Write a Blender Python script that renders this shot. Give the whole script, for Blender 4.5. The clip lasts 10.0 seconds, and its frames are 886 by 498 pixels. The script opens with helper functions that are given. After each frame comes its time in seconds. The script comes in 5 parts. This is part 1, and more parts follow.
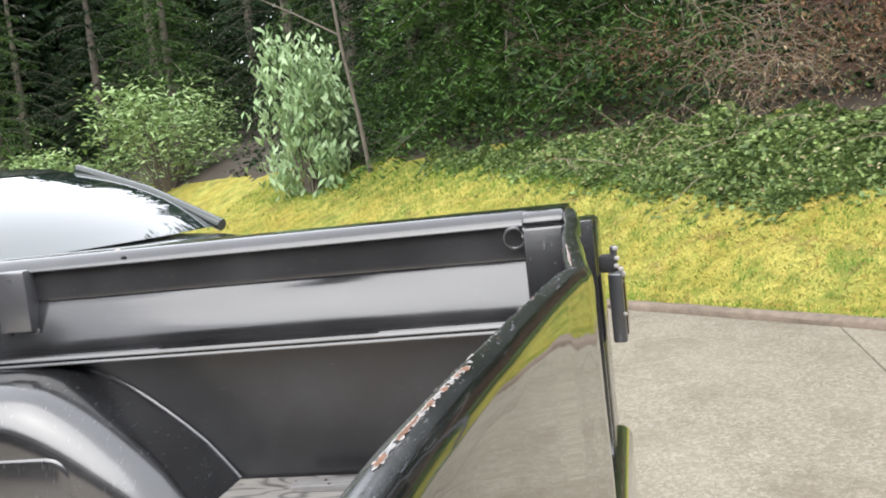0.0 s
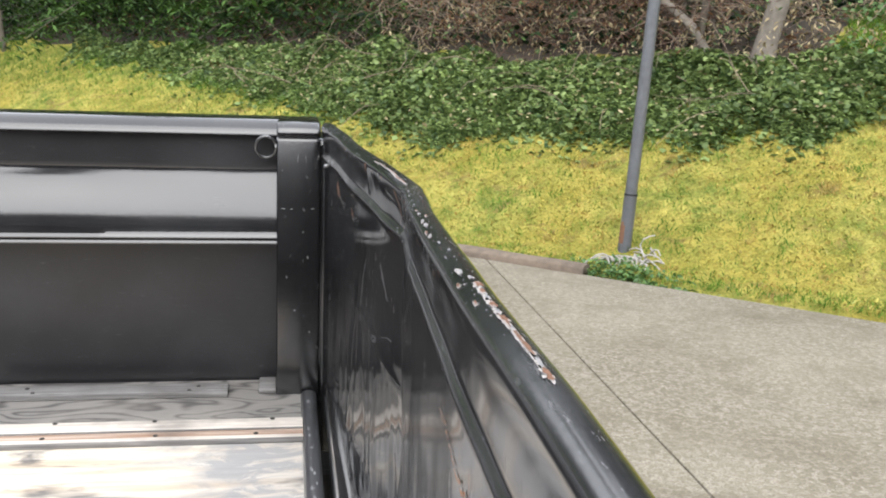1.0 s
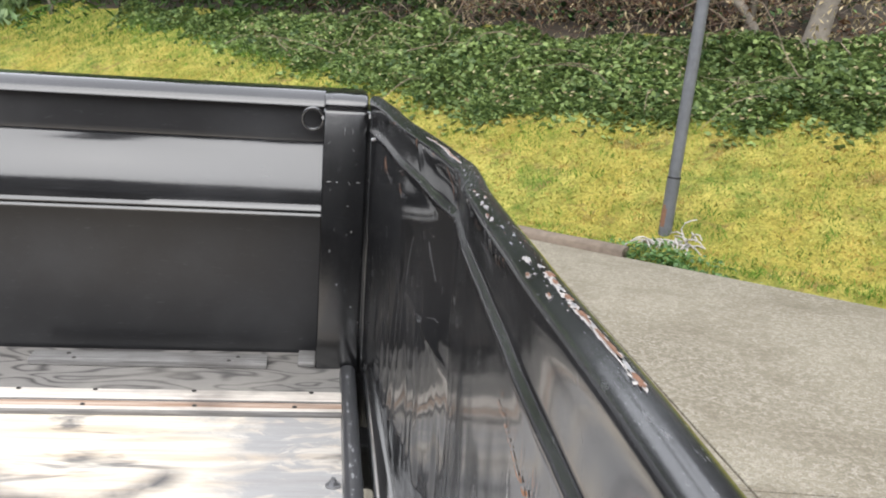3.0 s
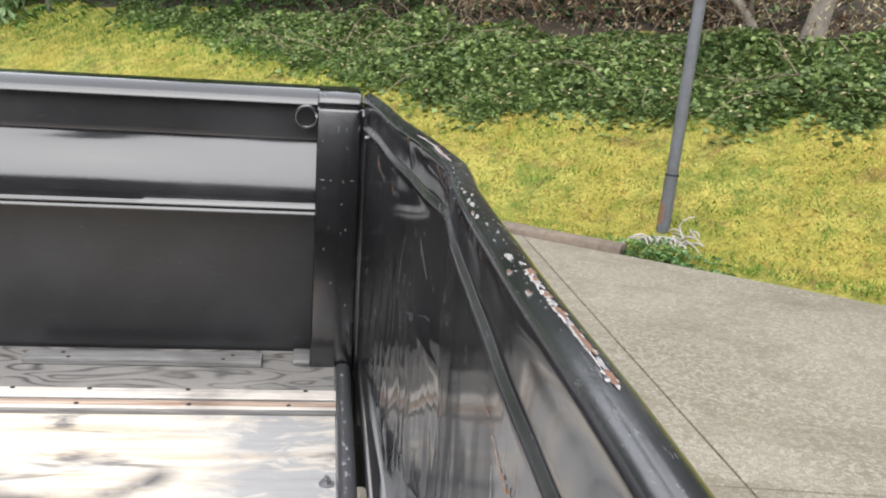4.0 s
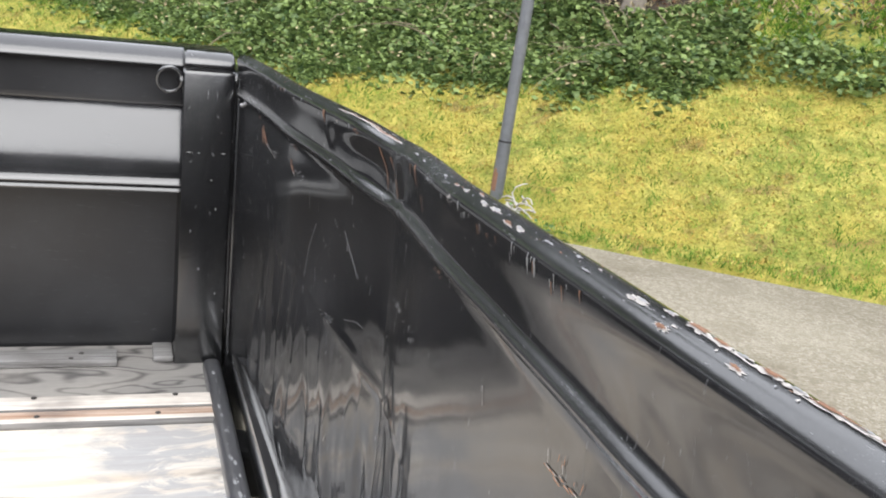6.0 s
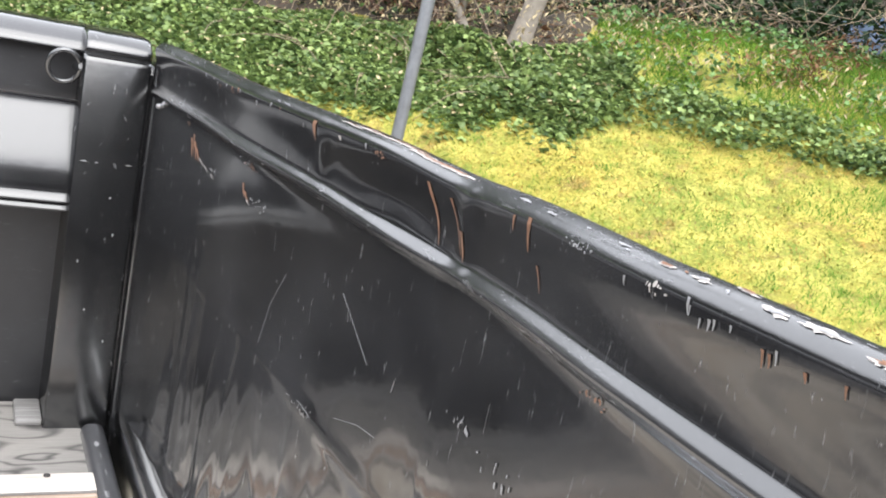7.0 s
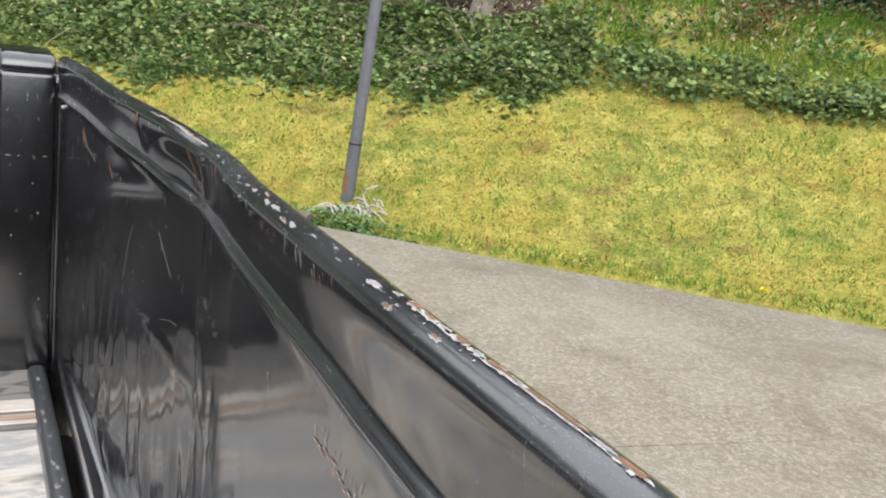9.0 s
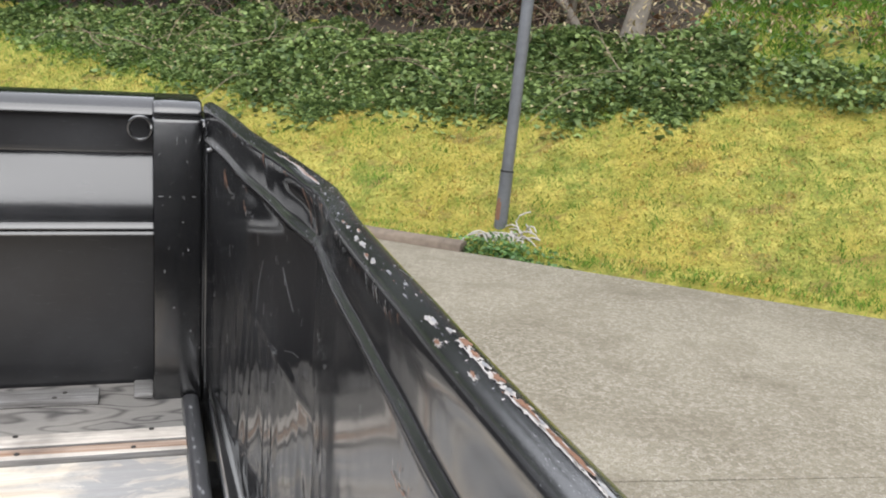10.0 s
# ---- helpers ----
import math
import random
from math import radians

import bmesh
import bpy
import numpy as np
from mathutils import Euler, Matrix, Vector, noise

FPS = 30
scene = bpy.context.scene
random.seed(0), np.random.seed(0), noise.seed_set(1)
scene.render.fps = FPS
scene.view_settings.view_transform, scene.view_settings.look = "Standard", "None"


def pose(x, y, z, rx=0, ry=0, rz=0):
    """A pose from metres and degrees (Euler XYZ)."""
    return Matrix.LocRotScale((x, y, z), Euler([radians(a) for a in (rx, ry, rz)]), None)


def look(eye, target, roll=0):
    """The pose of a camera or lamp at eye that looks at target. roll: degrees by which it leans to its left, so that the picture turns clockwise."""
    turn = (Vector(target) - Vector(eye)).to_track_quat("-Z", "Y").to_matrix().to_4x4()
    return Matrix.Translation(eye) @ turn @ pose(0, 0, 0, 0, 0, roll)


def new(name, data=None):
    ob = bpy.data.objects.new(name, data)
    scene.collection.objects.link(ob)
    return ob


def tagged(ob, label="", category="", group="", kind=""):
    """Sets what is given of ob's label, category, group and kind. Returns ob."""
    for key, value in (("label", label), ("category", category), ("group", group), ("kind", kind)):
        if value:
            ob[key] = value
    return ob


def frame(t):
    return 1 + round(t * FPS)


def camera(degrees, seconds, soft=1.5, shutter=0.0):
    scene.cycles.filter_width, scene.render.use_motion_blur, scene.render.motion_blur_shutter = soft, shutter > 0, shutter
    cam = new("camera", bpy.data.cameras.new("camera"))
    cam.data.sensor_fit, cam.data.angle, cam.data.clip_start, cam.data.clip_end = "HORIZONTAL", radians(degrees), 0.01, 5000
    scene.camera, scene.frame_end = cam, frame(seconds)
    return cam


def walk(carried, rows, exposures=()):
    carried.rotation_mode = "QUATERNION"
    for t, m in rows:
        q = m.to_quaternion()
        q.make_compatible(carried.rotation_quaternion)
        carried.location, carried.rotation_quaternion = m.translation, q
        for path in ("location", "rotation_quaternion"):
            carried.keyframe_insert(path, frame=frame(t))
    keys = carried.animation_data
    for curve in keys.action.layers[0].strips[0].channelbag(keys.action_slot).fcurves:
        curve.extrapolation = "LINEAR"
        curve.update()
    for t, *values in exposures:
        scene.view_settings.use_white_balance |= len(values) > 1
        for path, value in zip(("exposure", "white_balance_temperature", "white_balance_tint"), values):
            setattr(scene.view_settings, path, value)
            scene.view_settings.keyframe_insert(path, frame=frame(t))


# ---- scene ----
# camera and its path
cam = camera(49.94, 10.0, soft=1.9, shutter=0.0)
walk(cam, [
    (0, look((0.138, -1.648, 1.183), (-0.284, 0.297, 0.989), -6.45)),
    (0.1, look((0.078, -1.655, 1.187), (-0.122, 0.318, 0.957), -5.50)),
    (0.2, look((0.036, -1.668, 1.200), (-0.010, 0.308, 0.895), -4.10)),
    (0.3, look((0.012, -1.652, 1.202), (0.124, 0.322, 0.897), -1.55)),
    (0.5, look((-0.027, -1.642, 1.213), (0.264, 0.317, 0.940), 0.37)),
    (1, look((-0.057, -1.640, 1.186), (0.266, 0.294, 0.791), 2.10)),
    (1.5, look((-0.059, -1.635, 1.171), (0.203, 0.281, 0.663), 2.51)),
    (1.7, look((-0.062, -1.638, 1.169), (0.194, 0.274, 0.638), 2.83)),
    (2, look((-0.065, -1.629, 1.170), (0.191, 0.287, 0.658), 3.43)),
    (2.5, look((-0.067, -1.610, 1.179), (0.207, 0.317, 0.718), 3.21)),
    (3, look((-0.070, -1.612, 1.185), (0.181, 0.321, 0.736), 3.72)),
    (4.5, look((-0.052, -1.612, 1.185), (0.204, 0.317, 0.723), 3.21)),
    (5, look((-0.046, -1.578, 1.178), (0.196, 0.344, 0.683), 2.22)),
    (5.5, look((-0.065, -1.532, 1.175), (0.315, 0.360, 0.651), 3.72)),
    (5.7, look((-0.103, -1.495, 1.177), (0.457, 0.352, 0.651), 4.17)),
    (6.8, look((-0.196, -1.249, 1.137), (0.567, 0.551, 0.715), 9.23)),
    (7, look((-0.192, -1.160, 1.126), (0.724, 0.572, 0.721), 11.29)),
    (7.4, look((-0.200, -1.100, 1.126), (0.879, 0.523, 0.678), 11.86)),
    (7.5, look((-0.189, -1.095, 1.125), (0.873, 0.533, 0.655), 11.20)),
    (7.7, look((-0.196, -1.150, 1.129), (0.794, 0.547, 0.753), 9.82)),
    (8, look((-0.211, -1.318, 1.156), (0.611, 0.470, 0.798), 6.02)),
    (8.2, look((-0.228, -1.430, 1.173), (0.567, 0.374, 0.836), 5.18)),
    (8.4, look((-0.210, -1.460, 1.177), (0.650, 0.311, 0.827), 4.96)),
    (8.6, look((-0.187, -1.474, 1.175), (0.733, 0.264, 0.808), 4.81)),
    (9, look((-0.127, -1.508, 1.186), (0.780, 0.214, 0.725), 7.23)),
    (9.2, look((-0.099, -1.529, 1.176), (0.781, 0.151, 0.540), 9.51)),
    (9.5, look((-0.077, -1.538, 1.169), (0.714, 0.172, 0.500), 7.80)),
    (9.7, look((-0.073, -1.535, 1.171), (0.645, 0.224, 0.546), 5.78)),
    (10, look((-0.084, -1.525, 1.195), (0.509, 0.333, 0.755), 3.65)),
], exposures=[(0.0, 1.00), (0.5, 0.77), (1.0, 0.78), (3.0, 0.74), (5.5, 0.78), (6.8, 1.42), (7.2, 1.53), (7.7, 1.53), (8.4, 1.24), (9.0, 0.77), (9.5, 0.66), (10.0, 0.64)])

# ---- light: bright overcast sky ----
world = bpy.data.worlds.new("overcast")
scene.world = world
world.use_nodes = True
wn, wl = world.node_tree.nodes, world.node_tree.links
sky = wn.new("ShaderNodeTexSky")
sky.sky_type = "NISHITA"
sky.sun_disc = False
sky.sun_elevation, sky.sun_rotation = radians(50), radians(190)
sky.dust_density, sky.air_density = 4.0, 1.0
pale = wn.new("ShaderNodeHueSaturation")
pale.inputs["Saturation"].default_value = 0.22
wl.new(sky.outputs[0], pale.inputs["Color"])
# an even veil of cloud over the sky
veil = wn.new("ShaderNodeMix")
veil.data_type = "RGBA"
veil.inputs[0].default_value = 0.75
veil.inputs[7].default_value = (12.0, 12.45, 13.4, 1.0)
wl.new(pale.outputs[0], veil.inputs[6])
wl.new(veil.outputs[2], wn["Background"].inputs[0])
wn["Background"].inputs[1].default_value = 0.15
sun_data = bpy.data.lights.new("sun", "SUN")
sun_data.energy, sun_data.angle, sun_data.color = 1.3, radians(60), (1.0, 0.98, 0.95)
sun = new("sun", sun_data)
sun.matrix_world = look((-1.9, -10.0, 12.5), (0.0, 0.0, 0.9))

# ---- mesh helpers ----
rng = np.random.default_rng(7)


def link(name, mesh, parent=None, label="", smooth=None):
    if smooth is not None:
        mesh.shade_smooth()
        mesh.set_sharp_from_angle(angle=radians(smooth))
    ob = new(name, mesh)
    if parent is not None:
        ob.parent = parent
    return tagged(ob, label)


def solid(name, verts, faces, material, parent=None, label="", smooth=None):
    mesh = bpy.data.meshes.new(name)
    mesh.from_pydata([tuple(map(float, v)) for v in verts], [], [tuple(map(int, f)) for f in faces])
    mesh.materials.append(material)
    mesh.update()
    return link(name, mesh, parent, label, smooth)


def part(name, bm, material, parent=None, label="", smooth=None):
    mesh = bpy.data.meshes.new(name)
    bmesh.ops.recalc_face_normals(bm, faces=bm.faces)
    bm.to_mesh(mesh)
    bm.free()
    mesh.materials.append(material)
    return link(name, mesh, parent, label, smooth)


def box(x0, x1, y0, y1, z0, z1, bevel=0.0, segments=2):
    bm = bmesh.new()
    bmesh.ops.create_cube(bm, size=1.0, matrix=Matrix.Translation(((x0 + x1) / 2, (y0 + y1) / 2, (z0 + z1) / 2))
                          @ Matrix.Diagonal((x1 - x0, y1 - y0, z1 - z0, 1)))
    if bevel:
        bmesh.ops.bevel(bm, geom=bm.edges[:], offset=bevel, segments=segments, profile=0.5, affect="EDGES")
    return bm


def sweep(points, radii, sides=10, closed=False):
    """A tube along points, as verts and faces."""
    pts = [Vector(p) for p in points]
    verts, faces = [], []
    for i, p in enumerate(pts):
        a, b = pts[max(i - 1, 0)], pts[min(i + 1, len(pts) - 1)]
        if closed:
            a, b = pts[i - 1], pts[(i + 1) % len(pts)]
        d = (b - a).normalized()
        side = d.cross(Vector((0.31, 0.17, 0.93))).normalized()
        up = side.cross(d)
        r = radii[i] if hasattr(radii, "__len__") else radii
        for k in range(sides):
            t = 2 * math.pi * k / sides
            verts.append(p + r * (math.cos(t) * side + math.sin(t) * up))
    n = len(pts)
    for i in range(n if closed else n - 1):
        for k in range(sides):
            a, b = i * sides, ((i + 1) % n) * sides
            faces.append((a + k, a + (k + 1) % sides, b + (k + 1) % sides, b + k))
    if not closed:
        faces.append(tuple(range(sides))[::-1])
        faces.append(tuple((n - 1) * sides + k for k in range(sides)))
    return verts, faces


def thing(name, label, category, x=0, y=0, z=0, group=""):
    ob = new(name)
    ob.location = (x, y, z)
    ob.empty_display_size = 0.05
    return tagged(ob, label, category, group)


def bar(name, points, radii, material, parent=None, label="", sides=10, closed=False):
    v, f = sweep(points, radii, sides, closed)
    return solid(name, v, f, material, parent, label, 50)


# ---- materials ----
class Nodes:
    def __init__(self, name):
        self.material = bpy.data.materials.new(name)
        self.material.use_nodes = True
        self.nodes, self.links = self.material.node_tree.nodes, self.material.node_tree.links
        self.shader = self.nodes["Principled BSDF"]

    def add(self, kind, **values):
        node = self.nodes.new(kind)
        for key, value in values.items():
            node.inputs[key.replace("_", " ")].default_value = value
        return node

    def wire(self, a, b):
        self.links.new(a, b)

    def coords(self, scale=(1, 1, 1), kind="Object", turn=(0, 0, 0)):
        tex = self.nodes.new("ShaderNodeTexCoord")
        mp = self.nodes.new("ShaderNodeMapping")
        mp.inputs["Scale"].default_value = scale
        mp.inputs["Rotation"].default_value = turn
        self.wire(tex.outputs[kind], mp.inputs[0])
        return mp.outputs[0]

    def noise(self, scale, detail=4.0, rough=0.55, at=None, distortion=0.0):
        n = self.add("ShaderNodeTexNoise", Scale=scale, Detail=detail, Roughness=rough, Distortion=distortion)
        if at is not None:
            self.wire(at, n.inputs["Vector"])
        return n.outputs["Fac"]

    def ramp(self, fac, *stops):
        r = self.nodes.new("ShaderNodeValToRGB")
        e = r.color_ramp.elements
        while len(e) < len(stops):
            e.new(0.5)
        for k, (p, c) in zip(e, stops):
            k.position = p
            k.color = (c, c, c, 1) if isinstance(c, (int, float)) else (*c, 1)
        self.wire(fac, r.inputs[0])
        return r.outputs[0]

    def mix(self, fac, a, b, mode="MIX"):
        m = self.nodes.new("ShaderNodeMix")
        m.data_type, m.blend_type = "RGBA", mode
        for s, v in ((m.inputs[0], fac), (m.inputs[6], a), (m.inputs[7], b)):
            if isinstance(v, (int, float)):
                s.default_value = v if s is m.inputs[0] else (v, v, v, 1)
            elif isinstance(v, tuple):
                s.default_value = (*v, 1)
            else:
                self.wire(v, s)
        return m.outputs[2]

    def math(self, op, a, b=0.0):
        m = self.nodes.new("ShaderNodeMath")
        m.operation = op
        for s, v in zip(m.inputs, (a, b)):
            if isinstance(v, (int, float)):
                s.default_value = v
            else:
                self.wire(v, s)
        return m.outputs[0]

    def bump(self, height, strength=0.3, distance=0.002):
        b = self.add("ShaderNodeBump", Strength=strength, Distance=distance)
        self.wire(height, b.inputs["Height"])
        self.wire(b.outputs[0], self.shader.inputs["Normal"])

    def set(self, **values):
        for key, value in values.items():
            s = self.shader.inputs[key.replace("_", " ")]
            if isinstance(value, (int, float)):
                s.default_value = value
            elif isinstance(value, tuple):
                s.default_value = (*value, 1)
            else:
                self.wire(value, s)
        return self


def black_paint(name, rough=(0.14, 0.3), scratch=0.5, streak=(30, 5, 4), dust=0.25, tone=0.012, coat=0.7, shine=0.9):
    """Old hand-sprayed black enamel with scuffs and scratches."""
    m = Nodes(name)
    at = m.coords()
    broad = m.noise(5, 5, 0.6, at)
    lines = m.noise(9, 5, 0.7, m.coords(streak), 0.4)
    marks = m.ramp(lines, (0.605, 0.0), (0.70, 1.0))
    fine = m.noise(60, 3, 0.6, at)
    marks = m.math("MULTIPLY", marks, m.ramp(fine, (0.42, 0.0), (0.58, 1.0)))
    marks = m.math("MULTIPLY", marks, scratch)
    film = m.math("MULTIPLY", m.ramp(broad, (0.4, 0.0), (0.75, 1.0)), dust)
    colour = m.mix(film, (tone, tone, tone * 1.08), (0.055, 0.056, 0.060))
    colour = m.mix(marks, colour, (0.17, 0.17, 0.175))
    hair = m.ramp(m.noise(26, 2, 0.5, m.coords(tuple(4 * v for v in streak), turn=(0.25, 0.1, 0.3))), (0.66, 0.0), (0.71, 1.0))
    hair = m.math("MULTIPLY", m.math("MULTIPLY", hair, m.ramp(broad, (0.45, 0.0), (0.6, 1.0))), scratch)
    colour = m.mix(hair, colour, (0.13, 0.13, 0.135))
    r = m.ramp(broad, (0.3, rough[0]), (0.75, rough[1]))
    r = m.math("ADD", r, m.math("MULTIPLY", marks, 0.35))
    m.set(Base_Color=colour, Roughness=r, Specular_IOR_Level=shine, Coat_Weight=coat, Coat_Roughness=rough[0] * 0.7)
    m.bump(m.math("ADD", m.noise(110, 2, 0.5, at), m.math("MULTIPLY", broad, 2.0)), 0.08, 0.001)
    return m.material


def plain(name, colour, rough=0.6, metal=0.0, vary=0.25, scale=20.0, bump=0.2):
    m = Nodes(name)
    at = m.coords()
    n = m.noise(scale, 5, 0.6, at)
    low = m.noise(scale / 7, 3, 0.5, at)
    dark = tuple(c * (1 - vary) for c in colour)
    light = tuple(min(1.0, c * (1 + vary)) for c in colour)
    c = m.mix(m.ramp(m.math("ADD", m.math("MULTIPLY", n, 0.5), m.math("MULTIPLY", low, 0.5)), (0.3, 0.0), (0.7, 1.0)), dark, light)
    m.set(Base_Color=c, Roughness=rough, Metallic=metal)
    m.bump(n, bump, 0.003)
    return m.material


def foliage(name, dark, light, rough=0.5, gloss=0.4, translucent=0.25):
    m = Nodes(name)
    geo = m.nodes.new("ShaderNodeNewGeometry")
    c = m.ramp(geo.outputs["Random Per Island"], (0.0, dark), (0.55, tuple((a + b) / 2 for a, b in zip(dark, light))), (1.0, light))
    patch = m.noise(1.6, 3, 0.6, m.coords())
    c = m.mix(m.ramp(patch, (0.4, 0.0), (0.7, 0.4)), c, tuple(v * 0.6 for v in dark))
    m.set(Base_Color=c, Roughness=rough, Specular_IOR_Level=gloss, Transmission_Weight=0.0)
    if translucent:
        t = m.nodes.new("ShaderNodeBsdfTranslucent")
        m.wire(c, t.inputs[0])
        mixer = m.nodes.new("ShaderNodeMixShader")
        mixer.inputs[0].default_value = translucent
        m.wire(m.shader.outputs[0], mixer.inputs[1])
        m.wire(t.outputs[0], mixer.inputs[2])
        m.wire(mixer.outputs[0], m.nodes["Material Output"].inputs[0])
    return m.material


PAINT = black_paint("black_enamel")
PAINT_WALL = black_paint("black_enamel_bedside", (0.13, 0.21), 0.12, (3, 30, 30), 0.35, 0.010, 0.6, 0.65)
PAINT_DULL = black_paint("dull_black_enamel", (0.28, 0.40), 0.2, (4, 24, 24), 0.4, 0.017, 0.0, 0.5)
PAINT_POST = black_paint("black_enamel_post", (0.14, 0.24), 0.5, (16, 16, 6), 0.08, 0.006, 0.3)
PAINT_GATE = black_paint("black_enamel_tailgate", (0.09, 0.20), 0.7, (40, 40, 4.5), 0.35, 0.010, 0.15, 0.57)
PAINT_EDGE = black_paint("worn_thick_enamel", (0.17, 0.29), 0.9, (30, 4, 30), 0.7, 0.014, 0.35, 0.9)
PAINT_EDGE.node_tree.nodes["Principled BSDF"].inputs["Coat IOR"].default_value = 1.5
PAINT_EDGE.node_tree.nodes["Principled BSDF"].inputs["Coat Roughness"].default_value = 0.17
PAINT_OUTER = black_paint("glossy_black_enamel", (0.03, 0.06), 0.06, (30, 5, 4), 0.05, 0.008, 0.9, 0.8)
PAINT_ROUGH = black_paint("black_enamel_scuffed", (0.24, 0.42), 0.9, (9, 9, 9), 1.0, 0.055)
RUST = plain("rust", (0.17, 0.085, 0.05), 0.85, 0.0, 0.4, 160, 0.4)
RUST_FRESH = plain("fresh_rust", (0.33, 0.15, 0.07), 0.85, 0.0, 0.4, 160, 0.4)
PRIMER = plain("flaked_primer", (0.36, 0.335, 0.315), 0.7, 0.0, 0.15, 120, 0.3)
CHROME = plain("chrome", (0.75, 0.76, 0.78), 0.12, 1.0, 0.05, 30, 0.02)
STEEL = plain("zinc_steel", (0.35, 0.35, 0.36), 0.35, 0.9, 0.2, 80, 0.1)
RUBBER = plain("rubber", (0.02, 0.02, 0.021), 0.8, 0.0, 0.2, 60, 0.2)
DARK = plain("dark_underside", (0.012, 0.012, 0.012), 0.7, 0.0, 0.3, 12, 0.3)
LAMP_RED = plain("smoked_lens", (0.03, 0.012, 0.012), 0.15, 0.0, 0.05, 30, 0.02)
SCREW_HEAD = plain("dark_screw_steel", (0.06, 0.055, 0.052), 0.5, 0.6, 0.3, 80, 0.1)
RED_INK = plain("red_ink", (0.55, 0.02, 0.025), 0.6, 0.0, 0.35, 90, 0.05)
POLE = plain("weathered_galvanised", (0.13, 0.135, 0.145), 0.5, 0.4, 0.25, 25, 0.15)
WORN = plain("worn_grey_paint", (0.22, 0.22, 0.225), 0.5, 0.0, 0.3, 60, 0.1)
TIMBER = plain("grey_weathered_timber", (0.135, 0.105, 0.08), 0.9, 0.0, 0.45, 18, 0.8)
BARK = plain("bark", (0.1, 0.085, 0.065), 0.95, 0.0, 0.45, 30, 0.9)
BARK_PALE = plain("pale_bark", (0.2, 0.175, 0.145), 0.9, 0.0, 0.4, 25, 0.7)
TWIG = plain("dry_twig", (0.21, 0.16, 0.115), 0.9, 0.0, 0.4, 15, 0.3)
TWIG_RED = plain("russet_twig", (0.085, 0.045, 0.03), 0.9, 0.0, 0.4, 15, 0.3)
STRAW = foliage("dry_straw", (0.22, 0.17, 0.09), (0.5, 0.42, 0.26), 0.8, 0.2, 0.2)
FERN_DEAD = foliage("dead_fern", (0.11, 0.055, 0.028), (0.27, 0.155, 0.085), 0.85, 0.2, 0.2)
IVY = foliage("ivy_leaf", (0.03, 0.066, 0.018), (0.29, 0.38, 0.125), 0.5, 0.35, 0.3)
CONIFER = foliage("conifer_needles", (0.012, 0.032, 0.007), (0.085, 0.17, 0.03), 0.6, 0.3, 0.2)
# darkened copy of the needles: the wood's shade put into the colour
CONIFER_DARK = foliage("conifer_needles_painted_shade", (0.007, 0.018, 0.008), (0.03, 0.06, 0.018), 0.7, 0.2, 0.1)
RHODO = foliage("rhododendron_leaf", (0.16, 0.26, 0.1), (0.42, 0.55, 0.3), 0.35, 0.5, 0.2)
SHRUB_PALE = foliage("pale_shrub_leaf", (0.13, 0.22, 0.06), (0.38, 0.5, 0.22), 0.45, 0.4, 0.2)
SHRUB = foliage("shrub_leaf", (0.04, 0.1, 0.025), (0.16, 0.27, 0.08), 0.45, 0.4, 0.2)
BLADE = foliage("moss_and_grass", (0.15, 0.19, 0.045), (0.52, 0.48, 0.15), 0.8, 0.1, 0.3)
BLADE_GREEN = foliage("green_grass", (0.05, 0.13, 0.015), (0.2, 0.33, 0.045), 0.7, 0.15, 0.3)
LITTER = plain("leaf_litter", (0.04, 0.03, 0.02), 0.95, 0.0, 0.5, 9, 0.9)


